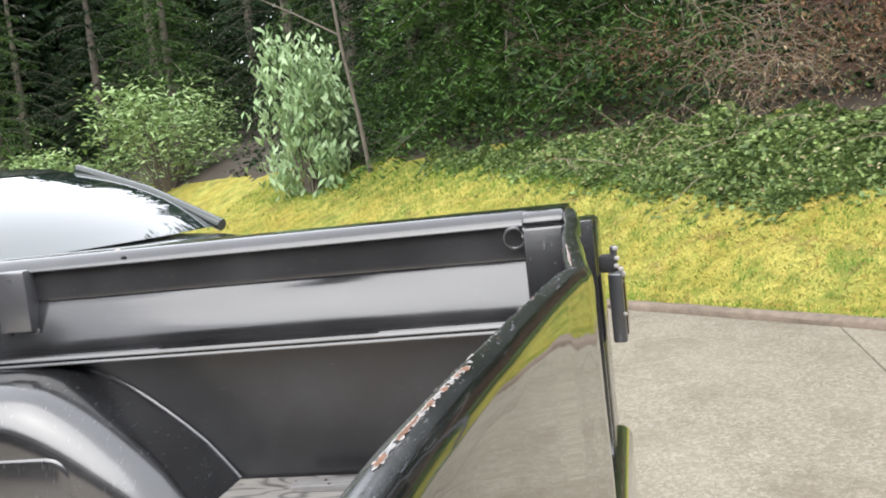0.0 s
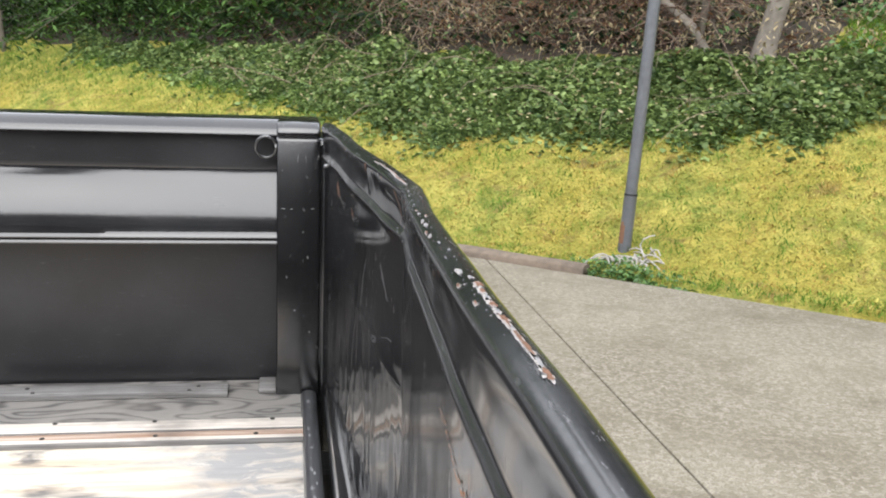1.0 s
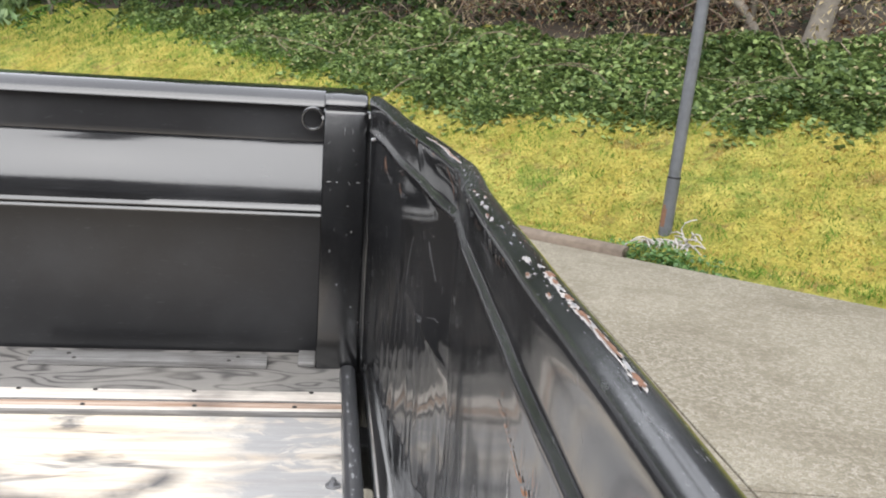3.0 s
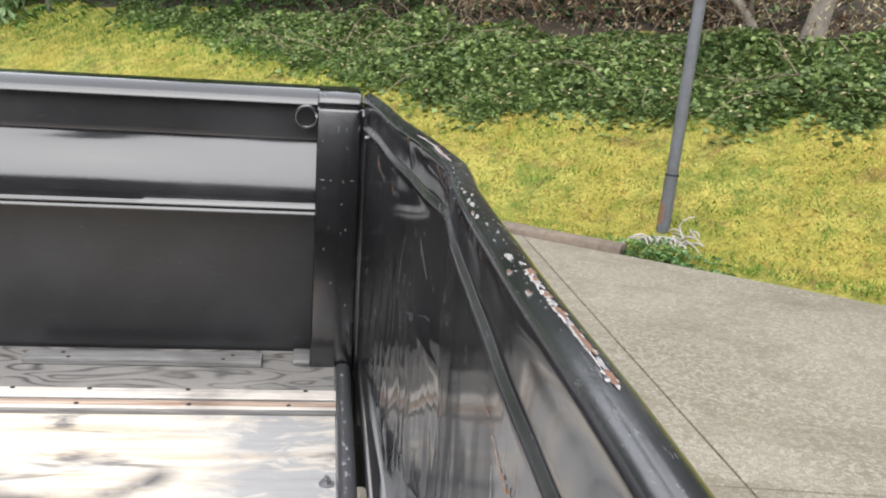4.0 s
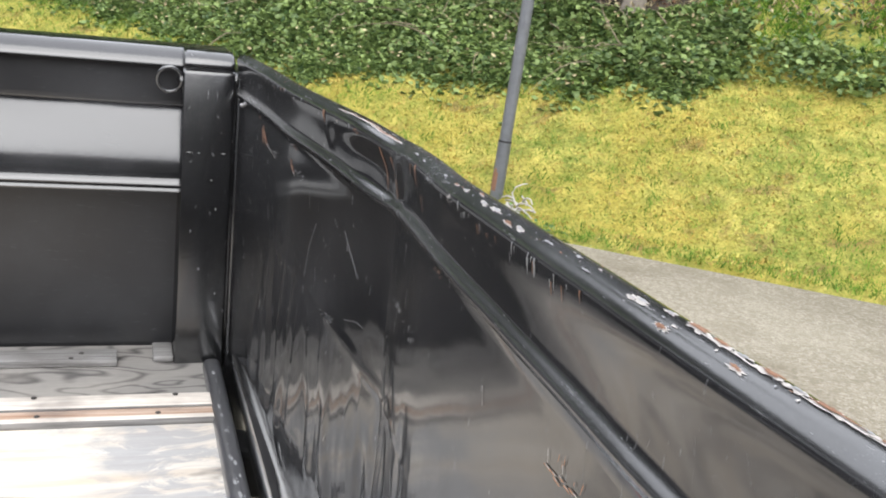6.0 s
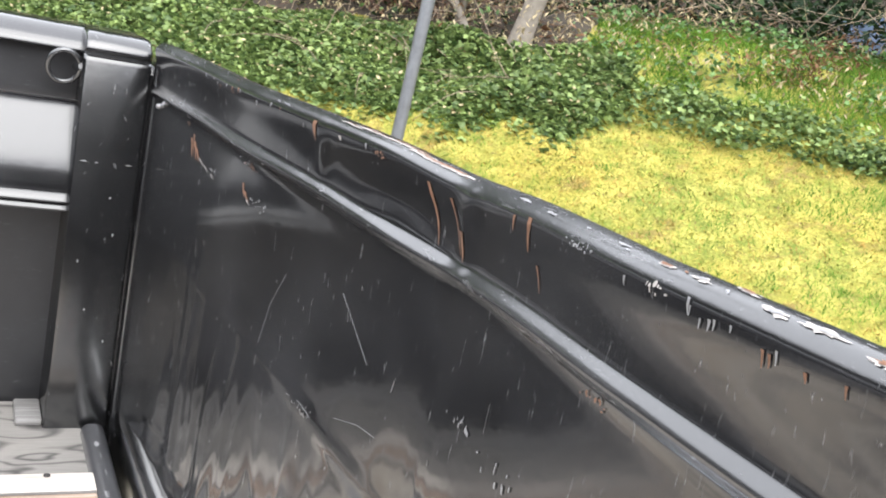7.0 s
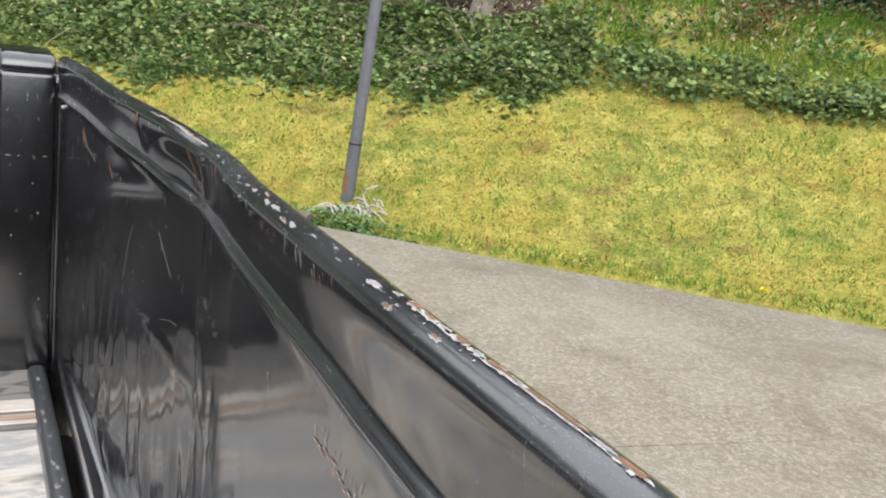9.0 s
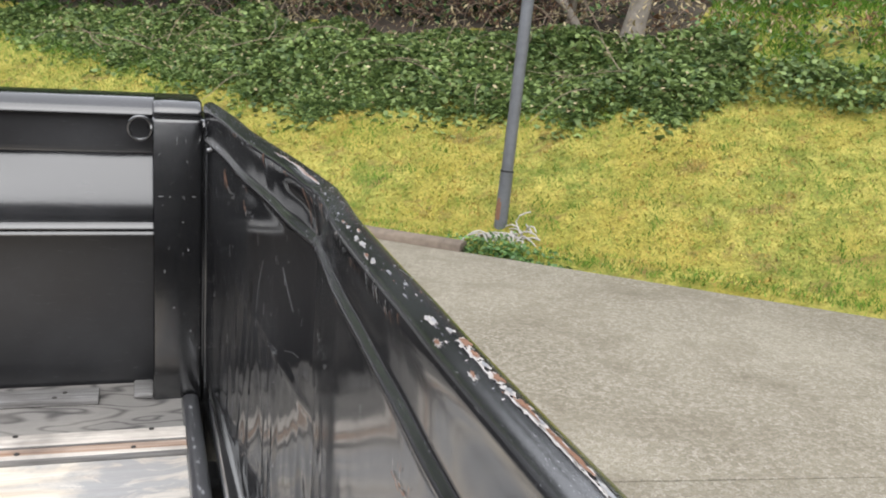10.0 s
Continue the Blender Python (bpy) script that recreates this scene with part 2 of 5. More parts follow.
def plywood():
    """Worn plywood: pale rotary-cut face, grey scuffed ends, dark smears."""
    m = Nodes("worn_plywood")
    at = m.coords()
    sep = m.nodes.new("ShaderNodeSeparateXYZ")
    m.wire(at, sep.inputs[0])
    x, y = sep.outputs[0], sep.outputs[1]
    bend = m.noise(2.2, 3, 0.5, m.coords((0.7, 3.0, 1)))
    grain = m.add("ShaderNodeTexNoise", Scale=5.0, Detail=6.0, Roughness=0.6, Distortion=0.5)
    m.wire(m.coords((0.8, 9.0, 1)), grain.inputs["Vector"])
    fine = m.noise(30, 4, 0.6, m.coords((1.0, 14, 1)))
    wood = m.mix(m.ramp(grain.outputs["Fac"], (0.35, 0.0), (0.65, 1.0)), (0.56, 0.46, 0.35), (0.76, 0.71, 0.63))
    wood = m.mix(m.math("MULTIPLY", m.ramp(fine, (0.35, 0.0), (0.7, 1.0)), 0.25), wood, (0.45, 0.36, 0.27))
    # grey scuffing that grows towards the tailgate
    scuff = m.noise(7, 6, 0.65, m.coords((1.0, 2.2, 1)), 0.6)
    near = m.math("MULTIPLY", m.math("ADD", x, 0.30), 2.6)
    grey = m.ramp(m.math("ADD", m.math("MULTIPLY", scuff, 1.2), near), (0.70, 0.0), (1.12, 1.0))
    rub = m.ramp(m.noise(11, 5, 0.7, m.coords((1.0, 1.6, 1)), 1.2), (0.52, 0.0), (0.6, 1.0))
    grey = m.math("MULTIPLY", grey, m.math("SUBTRACT", 1.0, m.math("MULTIPLY", rub, 0.6)))
    wood = m.mix(m.math("MULTIPLY", grey, 0.8), wood, m.mix(fine, (0.18, 0.19, 0.21), (0.36, 0.365, 0.38)))
    # loose dark smears and a rubbed ring
    smear = m.ramp(m.noise(3.2, 4, 0.6, m.coords((1.0, 3.5, 1)), 0.8), (0.53, 0.0), (0.63, 1.0))
    wood = m.mix(m.math("MULTIPLY", smear, 0.85), wood, (0.09, 0.09, 0.095))
    wob = m.math("MULTIPLY", m.math("SUBTRACT", m.noise(6, 3, 0.5, at), 0.5), 0.08)
    for cx, cy, rx, ry, wide, way in ((-0.375, -0.405, 0.115, 0.076, 0.34, 0.5), (-0.34, -0.63, 0.105, 0.092, 0.30, -0.5)):
        dx = m.math("DIVIDE", m.math("ADD", m.math("SUBTRACT", x, cx), wob), rx)
        dy = m.math("DIVIDE", m.math("ADD", m.math("SUBTRACT", y, cy), wob), ry)
        r = m.math("SQRT", m.math("ADD", m.math("MULTIPLY", dx, dx), m.math("MULTIPLY", dy, dy)))
        off = m.math("ABSOLUTE", m.math("SUBTRACT", r, 1.0))
        ring = m.ramp(off, (0.0, 1.0), (wide, 0.0))
        ring = m.math("MULTIPLY", ring, m.ramp(m.noise(9, 4, 0.6, at), (0.36, 0.15), (0.56, 0.95)))
        ring = m.math("MULTIPLY", ring, m.ramp(m.math("ADD", m.math("MULTIPLY", dy, way), 0.5), (0.4, 1.0), (0.72, 0.0)))
        wood = m.mix(ring, wood, (0.085, 0.085, 0.09))
    m.set(Base_Color=wood, Roughness=m.ramp(scuff, (0.3, 0.35), (0.7, 0.65)), Specular_IOR_Level=0.4)
    m.bump(fine, 0.25, 0.002)
    return m.material


def plank(name, light, dark, stretch=(1.0, 26, 26)):
    m = Nodes(name)
    g = m.noise(9, 5, 0.6, m.coords(stretch), 0.5)
    blot = m.noise(6, 4, 0.6, m.coords())
    c = m.mix(m.ramp(g, (0.3, 0.0), (0.7, 1.0)), dark, light)
    c = m.mix(m.math("MULTIPLY", m.ramp(blot, (0.5, 0.0), (0.7, 1.0)), 0.6), c, (0.09, 0.08, 0.075))
    m.set(Base_Color=c, Roughness=0.6)
    m.bump(g, 0.4, 0.003)
    return m.material


def ply_dark():
    """Oiled grey plywood with winding growth-ring figure."""
    m = Nodes("stained_plywood")
    field = m.noise(5.0, 1.5, 0.4, m.coords((1.0, 2.6, 1)), 0.7)
    figure = m.math("PINGPONG", m.math("MULTIPLY", field, 15.0), 1.0)
    fine = m.noise(24, 4, 0.6, m.coords((1.0, 12, 1)))
    b = m.noise(5, 5, 0.6, m.coords())
    c = m.mix(m.ramp(figure, (0.05, 0.0), (0.45, 1.0)), (0.06, 0.057, 0.055), (0.24, 0.228, 0.212))
    c = m.mix(m.math("MULTIPLY", m.ramp(fine, (0.4, 0.0), (0.7, 1.0)), 0.5), c, (0.14, 0.13, 0.125))
    c = m.mix(m.ramp(b, (0.5, 0.0), (0.75, 0.5)), c, (0.4, 0.37, 0.33))
    m.set(Base_Color=c, Roughness=0.45)
    m.bump(fine, 0.1, 0.002)
    return m.material


def concrete():
    m = Nodes("exposed_aggregate_concrete")
    at = m.coords()
    stones = m.add("ShaderNodeTexVoronoi", Scale=70.0)
    m.wire(at, stones.inputs["Vector"])
    grit = m.noise(140, 3, 0.7, at)
    patch = m.noise(0.9, 5, 0.6, at)
    mid = m.noise(6, 5, 0.65, at)
    c = m.mix(m.ramp(patch, (0.35, 0.0), (0.65, 1.0)), (0.152, 0.13, 0.093), (0.226, 0.2, 0.15))
    pale = m.ramp(stones.outputs["Color"], (0.3, 0.0), (0.95, 1.0))
    c = m.mix(m.math("MULTIPLY", pale, 0.7), c, (0.34, 0.312, 0.255))
    stain = m.noise(2.2, 5, 0.7, at, 0.8)
    c = m.mix(m.ramp(stain, (0.5, 0.0), (0.68, 0.6)), c, (0.12, 0.098, 0.066))
    c = m.mix(m.math("MULTIPLY", m.ramp(grit, (0.48, 0.0), (0.62, 1.0)), 0.7), c, (0.1, 0.09, 0.075))
    c = m.mix(m.math("MULTIPLY", m.ramp(mid, (0.52, 0.0), (0.75, 1.0)), 0.4), c, (0.17, 0.15, 0.11))
    m.set(Base_Color=c, Roughness=0.85, Specular_IOR_Level=0.3)
    m.bump(m.math("ADD", stones.outputs["Distance"], grit), 0.5, 0.004)
    return m.material


def lawn():
    m = Nodes("mossy_bank")
    at = m.coords()
    broad = m.noise(1.3, 5, 0.65, at)
    mid = m.noise(5.5, 5, 0.65, at)
    fine = m.noise(45, 4, 0.7, at)
    c = m.mix(m.ramp(mid, (0.36, 0.0), (0.62, 1.0)), (0.16, 0.2, 0.04), (0.44, 0.39, 0.1))
    c = m.mix(m.ramp(broad, (0.42, 0.0), (0.64, 0.55)), c, (0.36, 0.27, 0.05))
    blot = m.noise(3.1, 4, 0.7, m.coords((1, 1.4, 1)), 0.6)
    c = m.mix(m.ramp(blot, (0.56, 0.0), (0.68, 0.75)), c, (0.2, 0.13, 0.055))
    c = m.mix(m.math("MULTIPLY", m.ramp(fine, (0.45, 0.0), (0.7, 1.0)), 0.6), c, (0.08, 0.085, 0.018))
    m.set(Base_Color=c, Roughness=0.95, Specular_IOR_Level=0.1)
    m.bump(m.math("ADD", fine, m.math("MULTIPLY", mid, 2.0)), 1.0, 0.03)
    return m.material


PLY, PLY_DARK = plywood(), ply_dark()
BATTEN = plank("worn_batten", (0.78, 0.72, 0.64), (0.45, 0.4, 0.36))
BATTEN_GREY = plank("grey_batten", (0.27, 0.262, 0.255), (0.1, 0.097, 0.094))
BATTEN_BROWN = plank("brown_groove_wood", (0.6, 0.5, 0.42), (0.26, 0.14, 0.08), (0.5, 14, 14))
CONCRETE, LAWN = concrete(), lawn()


def turf():
    """Moss and grass blades: yellow, olive, straw-brown and green drifts."""
    m = Nodes("mossy_turf_blades")
    at = m.coords()
    geo = m.nodes.new("ShaderNodeNewGeometry")
    one = geo.outputs["Random Per Island"]
    c = m.mix(m.ramp(m.noise(2.4, 4, 0.65, at, 0.4), (0.38, 0.0), (0.58, 1.0)), (0.19, 0.235, 0.045), (0.51, 0.44, 0.11))
    c = m.mix(m.ramp(m.noise(4.2, 4, 0.7, m.coords((1, 1.3, 1)), 0.8), (0.46, 0.0), (0.57, 0.85)), c, (0.33, 0.2, 0.055))
    c = m.mix(m.ramp(m.noise(7.5, 3, 0.6, at), (0.50, 0.0), (0.60, 0.85)), c, (0.14, 0.225, 0.035))
    c = m.mix(m.ramp(m.noise(1.1, 3, 0.6, at, 0.5), (0.45, 0.0), (0.62, 0.35)), c, (0.4, 0.3, 0.06))
    c = m.mix(m.ramp(m.noise(9.0, 4, 0.7, at), (0.57, 0.0), (0.66, 0.85)), c, (0.12, 0.085, 0.045))
    c = m.mix(m.ramp(one, (0.0, 0.25), (0.4, 0.0)), c, (0.1, 0.095, 0.025))
    c = m.mix(m.ramp(one, (0.8, 0.0), (1.0, 0.35)), c, (0.57, 0.5, 0.2))
    m.set(Base_Color=c, Roughness=0.85, Specular_IOR_Level=0.1)
    return m.material


TURF = turf()

# ---- ground: a driveway, with a bank beyond the kerb line ----
TOE = Vector((1.64, 3.46))
ALONG = Vector((0.754, -0.656))
INLAND = Vector((0.656, 0.754))


def plan(u, v):
    """Metres along the kerb and inland from it, to x and y."""
    return TOE.x + u * ALONG.x + v * INLAND.x, TOE.y + u * ALONG.y + v * INLAND.y


def rise(u, v):
    """Height of the ground."""
    if v <= 0.05:
        return -0.03
    h = float(np.interp(v, (0.05, 0.35, 1.3, 3.2, 3.3), (0.0, 0.035, 0.575, 1.525, 1.547))) + 0.22 * max(0.0, v - 3.3)
    if v > 25:
        h -= 0.22 * (v - 25)
    h += 0.035 * noise.noise((u * 0.9, v * 0.9, 3.1)) * min(1.0, v * 2)
    return h + 0.02 * noise.noise((u * 4.0, v * 4.0, 0.0)) * min(1.0, v * 3)


def spread(near, far, step, grow):
    out, d = [], step
    x = near
    while x < far:
        out.append(x)
        x += d
        d *= grow
    return out + [far]


us = [-a for a in spread(14.0, 900.0, 0.5, 1.35)[::-1]] + list(np.arange(-13.9, 7.0, 0.13)) + spread(7.0, 900.0, 0.4, 1.35)
vs = [-a for a in spread(0.6, 900.0, 0.5, 1.4)[::-1]] + [-0.3, -0.1, 0.0] + list(np.arange(0.05, 4.6, 0.09)) + spread(4.6, 900.0, 0.3, 1.35)
gv = [(*plan(u, v), rise(u, v)) for v in vs for u in us]
gf = [(j * len(us) + i, j * len(us) + i + 1, (j + 1) * len(us) + i + 1, (j + 1) * len(us) + i) for j in range(len(vs) - 1) for i in range(len(us) - 1)]
ground = solid("ground", gv, gf, LAWN, smooth=180)
tagged(ground, "mossy yellow-green grass bank rising from the driveway", "ground", kind="structure")
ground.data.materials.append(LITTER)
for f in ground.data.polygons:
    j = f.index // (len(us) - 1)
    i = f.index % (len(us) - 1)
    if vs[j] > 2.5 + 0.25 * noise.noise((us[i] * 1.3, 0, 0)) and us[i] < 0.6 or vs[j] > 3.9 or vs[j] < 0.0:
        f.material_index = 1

# concrete slabs of the drive, with open joints
driveway = thing("driveway", "brown-grey exposed aggregate concrete driveway slabs with joints", "driveway")
driveway["kind"] = "structure"


def slab(corners):
    bm = bmesh.new()
    low = [bm.verts.new((x, y, -0.08)) for x, y in corners]
    top = [bm.verts.new((x, y, 0.0)) for x, y in corners]
    n = len(corners)
    face = bm.faces.new(top)
    for k in range(n):
        bm.faces.new((low[k], low[(k + 1) % n], top[(k + 1) % n], top[k]))
    bmesh.ops.bevel(bm, geom=list(face.edges), offset=0.006, segments=2, profile=0.5, affect="EDGES")
    part("slab", bm, CONCRETE, driveway, smooth=40)


def kerb_y(x):
    return TOE.y - 0.87 * (x - TOE.x) - 0.03


def cross_y(x):
    return 0.668 - 0.138 * (x - 1.2)


G = 0.003
slab([(1.13 - G, cross_y(1.13) + G), (1.13 - G, kerb_y(1.13)), (-9.0, kerb_y(-9.0)), (-9.0, cross_y(-9) + G)])
slab([(1.13 + G, cross_y(1.13) + G), (3.9, cross_y(3.9) + G), (3.9, kerb_y(3.9)), (1.13 + G, kerb_y(1.13))])
slab([(1.13 - G, cross_y(1.13) - G), (-9.0, cross_y(-9) - G), (-9.0, -7.0), (1.13 - G, -7.0)])
slab([(1.13 + G, cross_y(1.13) - G), (1.13 + G, -7.0), (9.0, -7.0), (9.0, kerb_y(9.0)), (3.9 + 2 * G, kerb_y(3.9)), (3.9 + 2 * G, cross_y(3.9) - G)])

# plain unseen wall behind the drive, added to close the place and darken reflections
UNSEEN_WALL = plain("dark_grey_wall", (0.05, 0.05, 0.052), 0.8, 0.0, 0.3, 3, 0.3)
wall = part("unseen_wall_south", box(-16.0, 9.0, -7.4, -7.15, 0.0, 3.4, 0.02), UNSEEN_WALL)
tagged(wall, "plain dark grey wall added unseen behind the driveway", "wall", kind="structure")

# second unseen wall, added to take low sky out of the tailgate's reflection
wall = part("unseen_wall_west", box(-9.3, -9.05, -7.1, 0.2, 0.0, 4.6, 0.02), UNSEEN_WALL)
tagged(wall, "plain dark grey wall added unseen at the end of the driveway", "wall", kind="structure")

# ---- pickup truck ----
FLOOR_Z, RAIL_Z, BED_W = 0.585, 1.069, 1.43
truck = thing("pickup_truck", "old black pickup truck with a dented chipped tailgate", "pickup truck", -0.9, -0.715, 0.0)
truck_at = Matrix.Translation((0.9, 0.715, 0.0))


def on_truck(ob, parent=None):
    ob.parent = parent or truck
    if parent is None:
        ob.matrix_parent_inverse = truck_at
    return ob


SIDE = [(0.052, 1.0405), (0.040, 1.041), (0.0362, 1.0422), (0.0360, 1.0438), (0.0385, 1.0482), (0.0420, 1.0528), (0.0462, 1.0572), (0.0512, 1.0615), (0.0572, 1.0655), (0.0635, 1.0682), (0.070, 1.0695), (0.15, 1.0695), (0.168, 1.062), (0.176, 1.045),
        (0.18, 1.0), (0.195, 0.9), (0.2, 0.8), (0.2, 0.6), (0.19, 0.45), (0.17, 0.40), (0.10, 0.40), (0.10, 0.55),
        (0.088, 0.57), (0.086, 0.6), (0.081, 0.7), (0.075, 0.79), (0.071, 0.83), (0.069, 0.847), (0.0235, 0.853), (0.0195, 0.854), (0.0190, 0.856), (0.0240, 0.8625), (0.0200, 0.8637), (0.0197, 0.8655), (0.0243, 0.871),
        (0.0247, 0.880), (0.0260, 0.890), (0.0290, 0.903), (0.0335, 0.918), (0.0390, 0.935), (0.0450, 0.953), (0.0502, 0.969), (0.0532, 0.9775), (0.0540, 0.9810), (0.0535, 0.984), (0.0525, 0.987), (0.0525, 0.992)]


def bedside(sign, y0):
    """A double-skinned bed side with a rolled rail, a flange, a dished band and a beaded groove."""
    ob = on_truck(solid("bedside", [], [], PAINT_WALL))
    xs = np.linspace(-1.95, -0.072, 150)
    v, f = [], []
    n = len(SIDE)
    for x in xs:
        for k, (y, z) in enumerate(SIDE):
            d = 0.0
            if z < 0.9805 and y < 0.1:
                d = 0.0011 * noise.noise((x * 2.6, z * 4.0, 1.7)) + 0.0004 * noise.noise((x * 9, z * 9, 5.0))
                # slow waves along the dished band
                d += (0.0036 * math.exp(-((z - 0.962) / 0.016) ** 2) * math.exp(-((x + 0.46) / 0.13) ** 2)
                      + 0.0040 * noise.noise((x * 2.1, 0.0, 4.4)) * math.exp(-((z - 0.905) / 0.022) ** 2)) * min(1.0, (0.981 - z) / 0.018)
            v.append((x, y0 + sign * (y + d), z))
    for i in range(len(xs) - 1):
        for k in range(n):
            a, b, c, d = i * n + k, i * n + (k + 1) % n, (i + 1) * n + (k + 1) % n, (i + 1) * n + k
            f.append((a, b, c, d) if sign > 0 else (d, c, b, a))
    f.append(tuple(range(n))[::-1 if sign > 0 else 1])
    f.append(tuple((len(xs) - 1) * n + k for k in range(n))[::1 if sign > 0 else -1])
    ob.data.from_pydata(v, [], f)
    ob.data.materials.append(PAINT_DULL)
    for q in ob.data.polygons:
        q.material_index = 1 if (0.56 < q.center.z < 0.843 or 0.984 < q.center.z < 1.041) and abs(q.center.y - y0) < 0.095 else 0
    ob.data.update()
    ob.data.shade_smooth()
    ob.data.set_sharp_from_angle(angle=radians(38))
    return ob


def post(sign, y0):
    """Corner post at the tailgate end, with a folded cap."""
    bm = bmesh.new()
    prof = [(0.0, 0.575), (0.0, 1.036), (0.002, 1.0405), (0.006, 1.0425), (0.0065, 1.046), (0.0045, 1.0478), (0.0045, 1.0505), (0.0065, 1.0555), (0.0105, 1.0605), (0.017, 1.0652), (0.026, 1.0683), (0.036, 1.0695), (0.15, 1.0695), (0.172, 1.06), (0.175, 0.575)]
    xs = (-0.0755, -0.0735, -0.07, -0.008, -0.0035, -0.001) if sign > 0 else (-0.058, -0.056, -0.053, -0.008, -0.0035, -0.001)
    ins = (0.004, 0.001, 0.0, 0.0, 0.001, 0.004)
    rings = []
    for x, d in zip(xs, ins):
        rings.append([bm.verts.new((x, y0 + sign * (y + d if y < 0.05 else y), z - (d if z > 1.06 else 0))) for y, z in prof])
    n = len(prof)
    for a, b in zip(rings, rings[1:]):
        for k in range(n):
            bm.faces.new((a[k], a[(k + 1) % n], b[(k + 1) % n], b[k]))
    bm.faces.new(rings[0])
    bm.faces.new(rings[-1][::-1])
    p = on_truck(part("corner_post", bm, PAINT_POST, None, "black painted folded steel corner post", 35))
    for x, z, w, h in ((-0.064, 0.921, 0.0050, 0.0018), (-0.050, 0.9205, 0.0022, 0.0016), (-0.014, 0.921, 0.0042, 0.0016), (-0.030, 0.880, 0.0016, 0.0026), (-0.022, 0.835, 0.0012, 0.005), (-0.058, 0.80, 0.001, 0.006), (-0.044, 0.74, 0.0012, 0.004), (-0.018, 0.70, 0.001, 0.005)):
        y = y0 - sign * 0.0005
        solid("scratch", [(x - w, y, z), (x, y, z - h * 0.5), (x + w, y, z), (x, y, z + h * 0.5)], [(0, 1, 2, 3) if sign > 0 else (3, 2, 1, 0)], WORN, p)
    return p


def arch(sign, y0):
    """Wheel housing inside the bed."""
    prof = [(-0.705, 0.585), (-0.735, 0.625), (-0.767, 0.664), (-0.805, 0.70), (-0.846, 0.735), (-0.88, 0.762), (-0.916, 0.788), (-0.952, 0.81), (-0.988, 0.829), (-1.03, 0.843), (-1.08, 0.851), (-1.15, 0.854)]
    prof += [(-2.3 - x, z) for x, z in prof[-2::-1]]
    across = [(0.1, 0.0), (-0.045, 0.0)] + [(-0.060 - 0.097 * math.sin(a), 0.097 * (1 - math.cos(a))) for a in np.linspace(0.1, math.pi / 2, 13)] + [(-0.158, 0.16)]
    v, f = [], []
    cx, cz = -1.15, 0.585
    n = len(across)
    for x, z in prof:
        r = math.hypot(x - cx, z - cz)
        for y, drop in across:
            s = max(0.02, (r - drop) / r)
            v.append((cx + (x - cx) * s, y0 + sign * y, cz + (z - cz) * s))
    for i in range(len(prof) - 1):
        for k in range(n - 1):
            q = (i * n + k, i * n + k + 1, (i + 1) * n + k + 1, (i + 1) * n + k)
            f.append(q)
    f.append(tuple(i * n + n - 1 for i in range(len(prof))))
    bm = bmesh.new()
    vs_ = [bm.verts.new(p) for p in v]
    for q in f:
        bm.faces.new([vs_[k] for k in q])
    ob = on_truck(part("wheel_arch", bm, PAINT, None, "glossy black rounded wheel housing", 45))
    # shallow pressing with rounded corners on the inner side
    bm = bmesh.new()
    pts = [(cx_ + 0.04 * math.cos(a), cz_ + 0.04 * math.sin(a)) for cx_, cz_, a0 in ((-0.96, 0.68, 0), (-1.34, 0.68, 90), (-1.34, 0.60, 180), (-0.96, 0.60, 270)) for a in (radians(a0 + q) for q in (0, 22, 45, 67, 90))]
    rim = [[bm.verts.new((px + s_ * (-1.15 - px) * 0.03, y0 - sign * d_, pz + s_ * (0.64 - pz) * 0.08)) for px, pz in pts] for d_, s_ in ((0.157, 0.0), (0.1595, 0.4), (0.161, 1.0))]
    for a_, b_ in zip(rim, rim[1:]):
        for k in range(len(pts)):
            bm.faces.new((a_[k], a_[(k + 1) % len(pts)], b_[(k + 1) % len(pts)], b_[k]))
    bm.faces.new(rim[-1])
    part("pressed_panel", bm, PAINT, ob, smooth=60)
    # sealed seam along the wall
    pts = [(x + 0.002, y0 + sign * (0.079 - 0.03 * (z - 0.585)), z + 0.002) for x, z in prof]
    bar("weld_seam", pts, 0.004, PAINT_ROUGH, ob, "grey sealer seam", 6)
    return ob


for sign, y0 in ((1, 0.0), (-1, -BED_W)):
    s = bedside(sign, y0)
    post(sign, y0)
    arch(sign, y0)
    # stake pocket under the rail, with a narrower foot
    bm = box(-1.15, -1.078, min(y0 + sign * 0.018, y0 + sign * 0.1), max(y0 + sign * 0.018, y0 + sign * 0.1), 0.925, 1.05, 0.006)
    p = on_truck(part("stake_pocket", bm, PAINT_ROUGH, None, "black steel stake pocket under the rail", 40))
    part("foot", box(-1.134, -1.072, min(y0 + sign * 0.035, y0 + sign * 0.1), max(y0 + sign * 0.035, y0 + sign * 0.1), 0.855, 0.93, 0.005), PAINT_ROUGH, p, smooth=40)

# tie-down ring on the flange of the far side
ring_at = Vector((-0.094, 0.026, 1.0235))
ring = on_truck(bar("tie_down_ring", [ring_at + Vector((0.0175 * math.cos(a), -0.006 * math.sin(a), 0.0185 * math.sin(a))) for a in np.linspace(0, 2 * math.pi, 40)[:-1]], 0.0031, PAINT, None, "black steel tie-down ring", 10, True))
bar("eyelet", [ring_at + Vector((0.016, 0.02, 0.0)), ring_at + Vector((0.018, 0.004, 0.0)), ring_at + Vector((0.0185, -0.006, 0.003))], [0.006, 0.0055, 0.004], PAINT, ring)
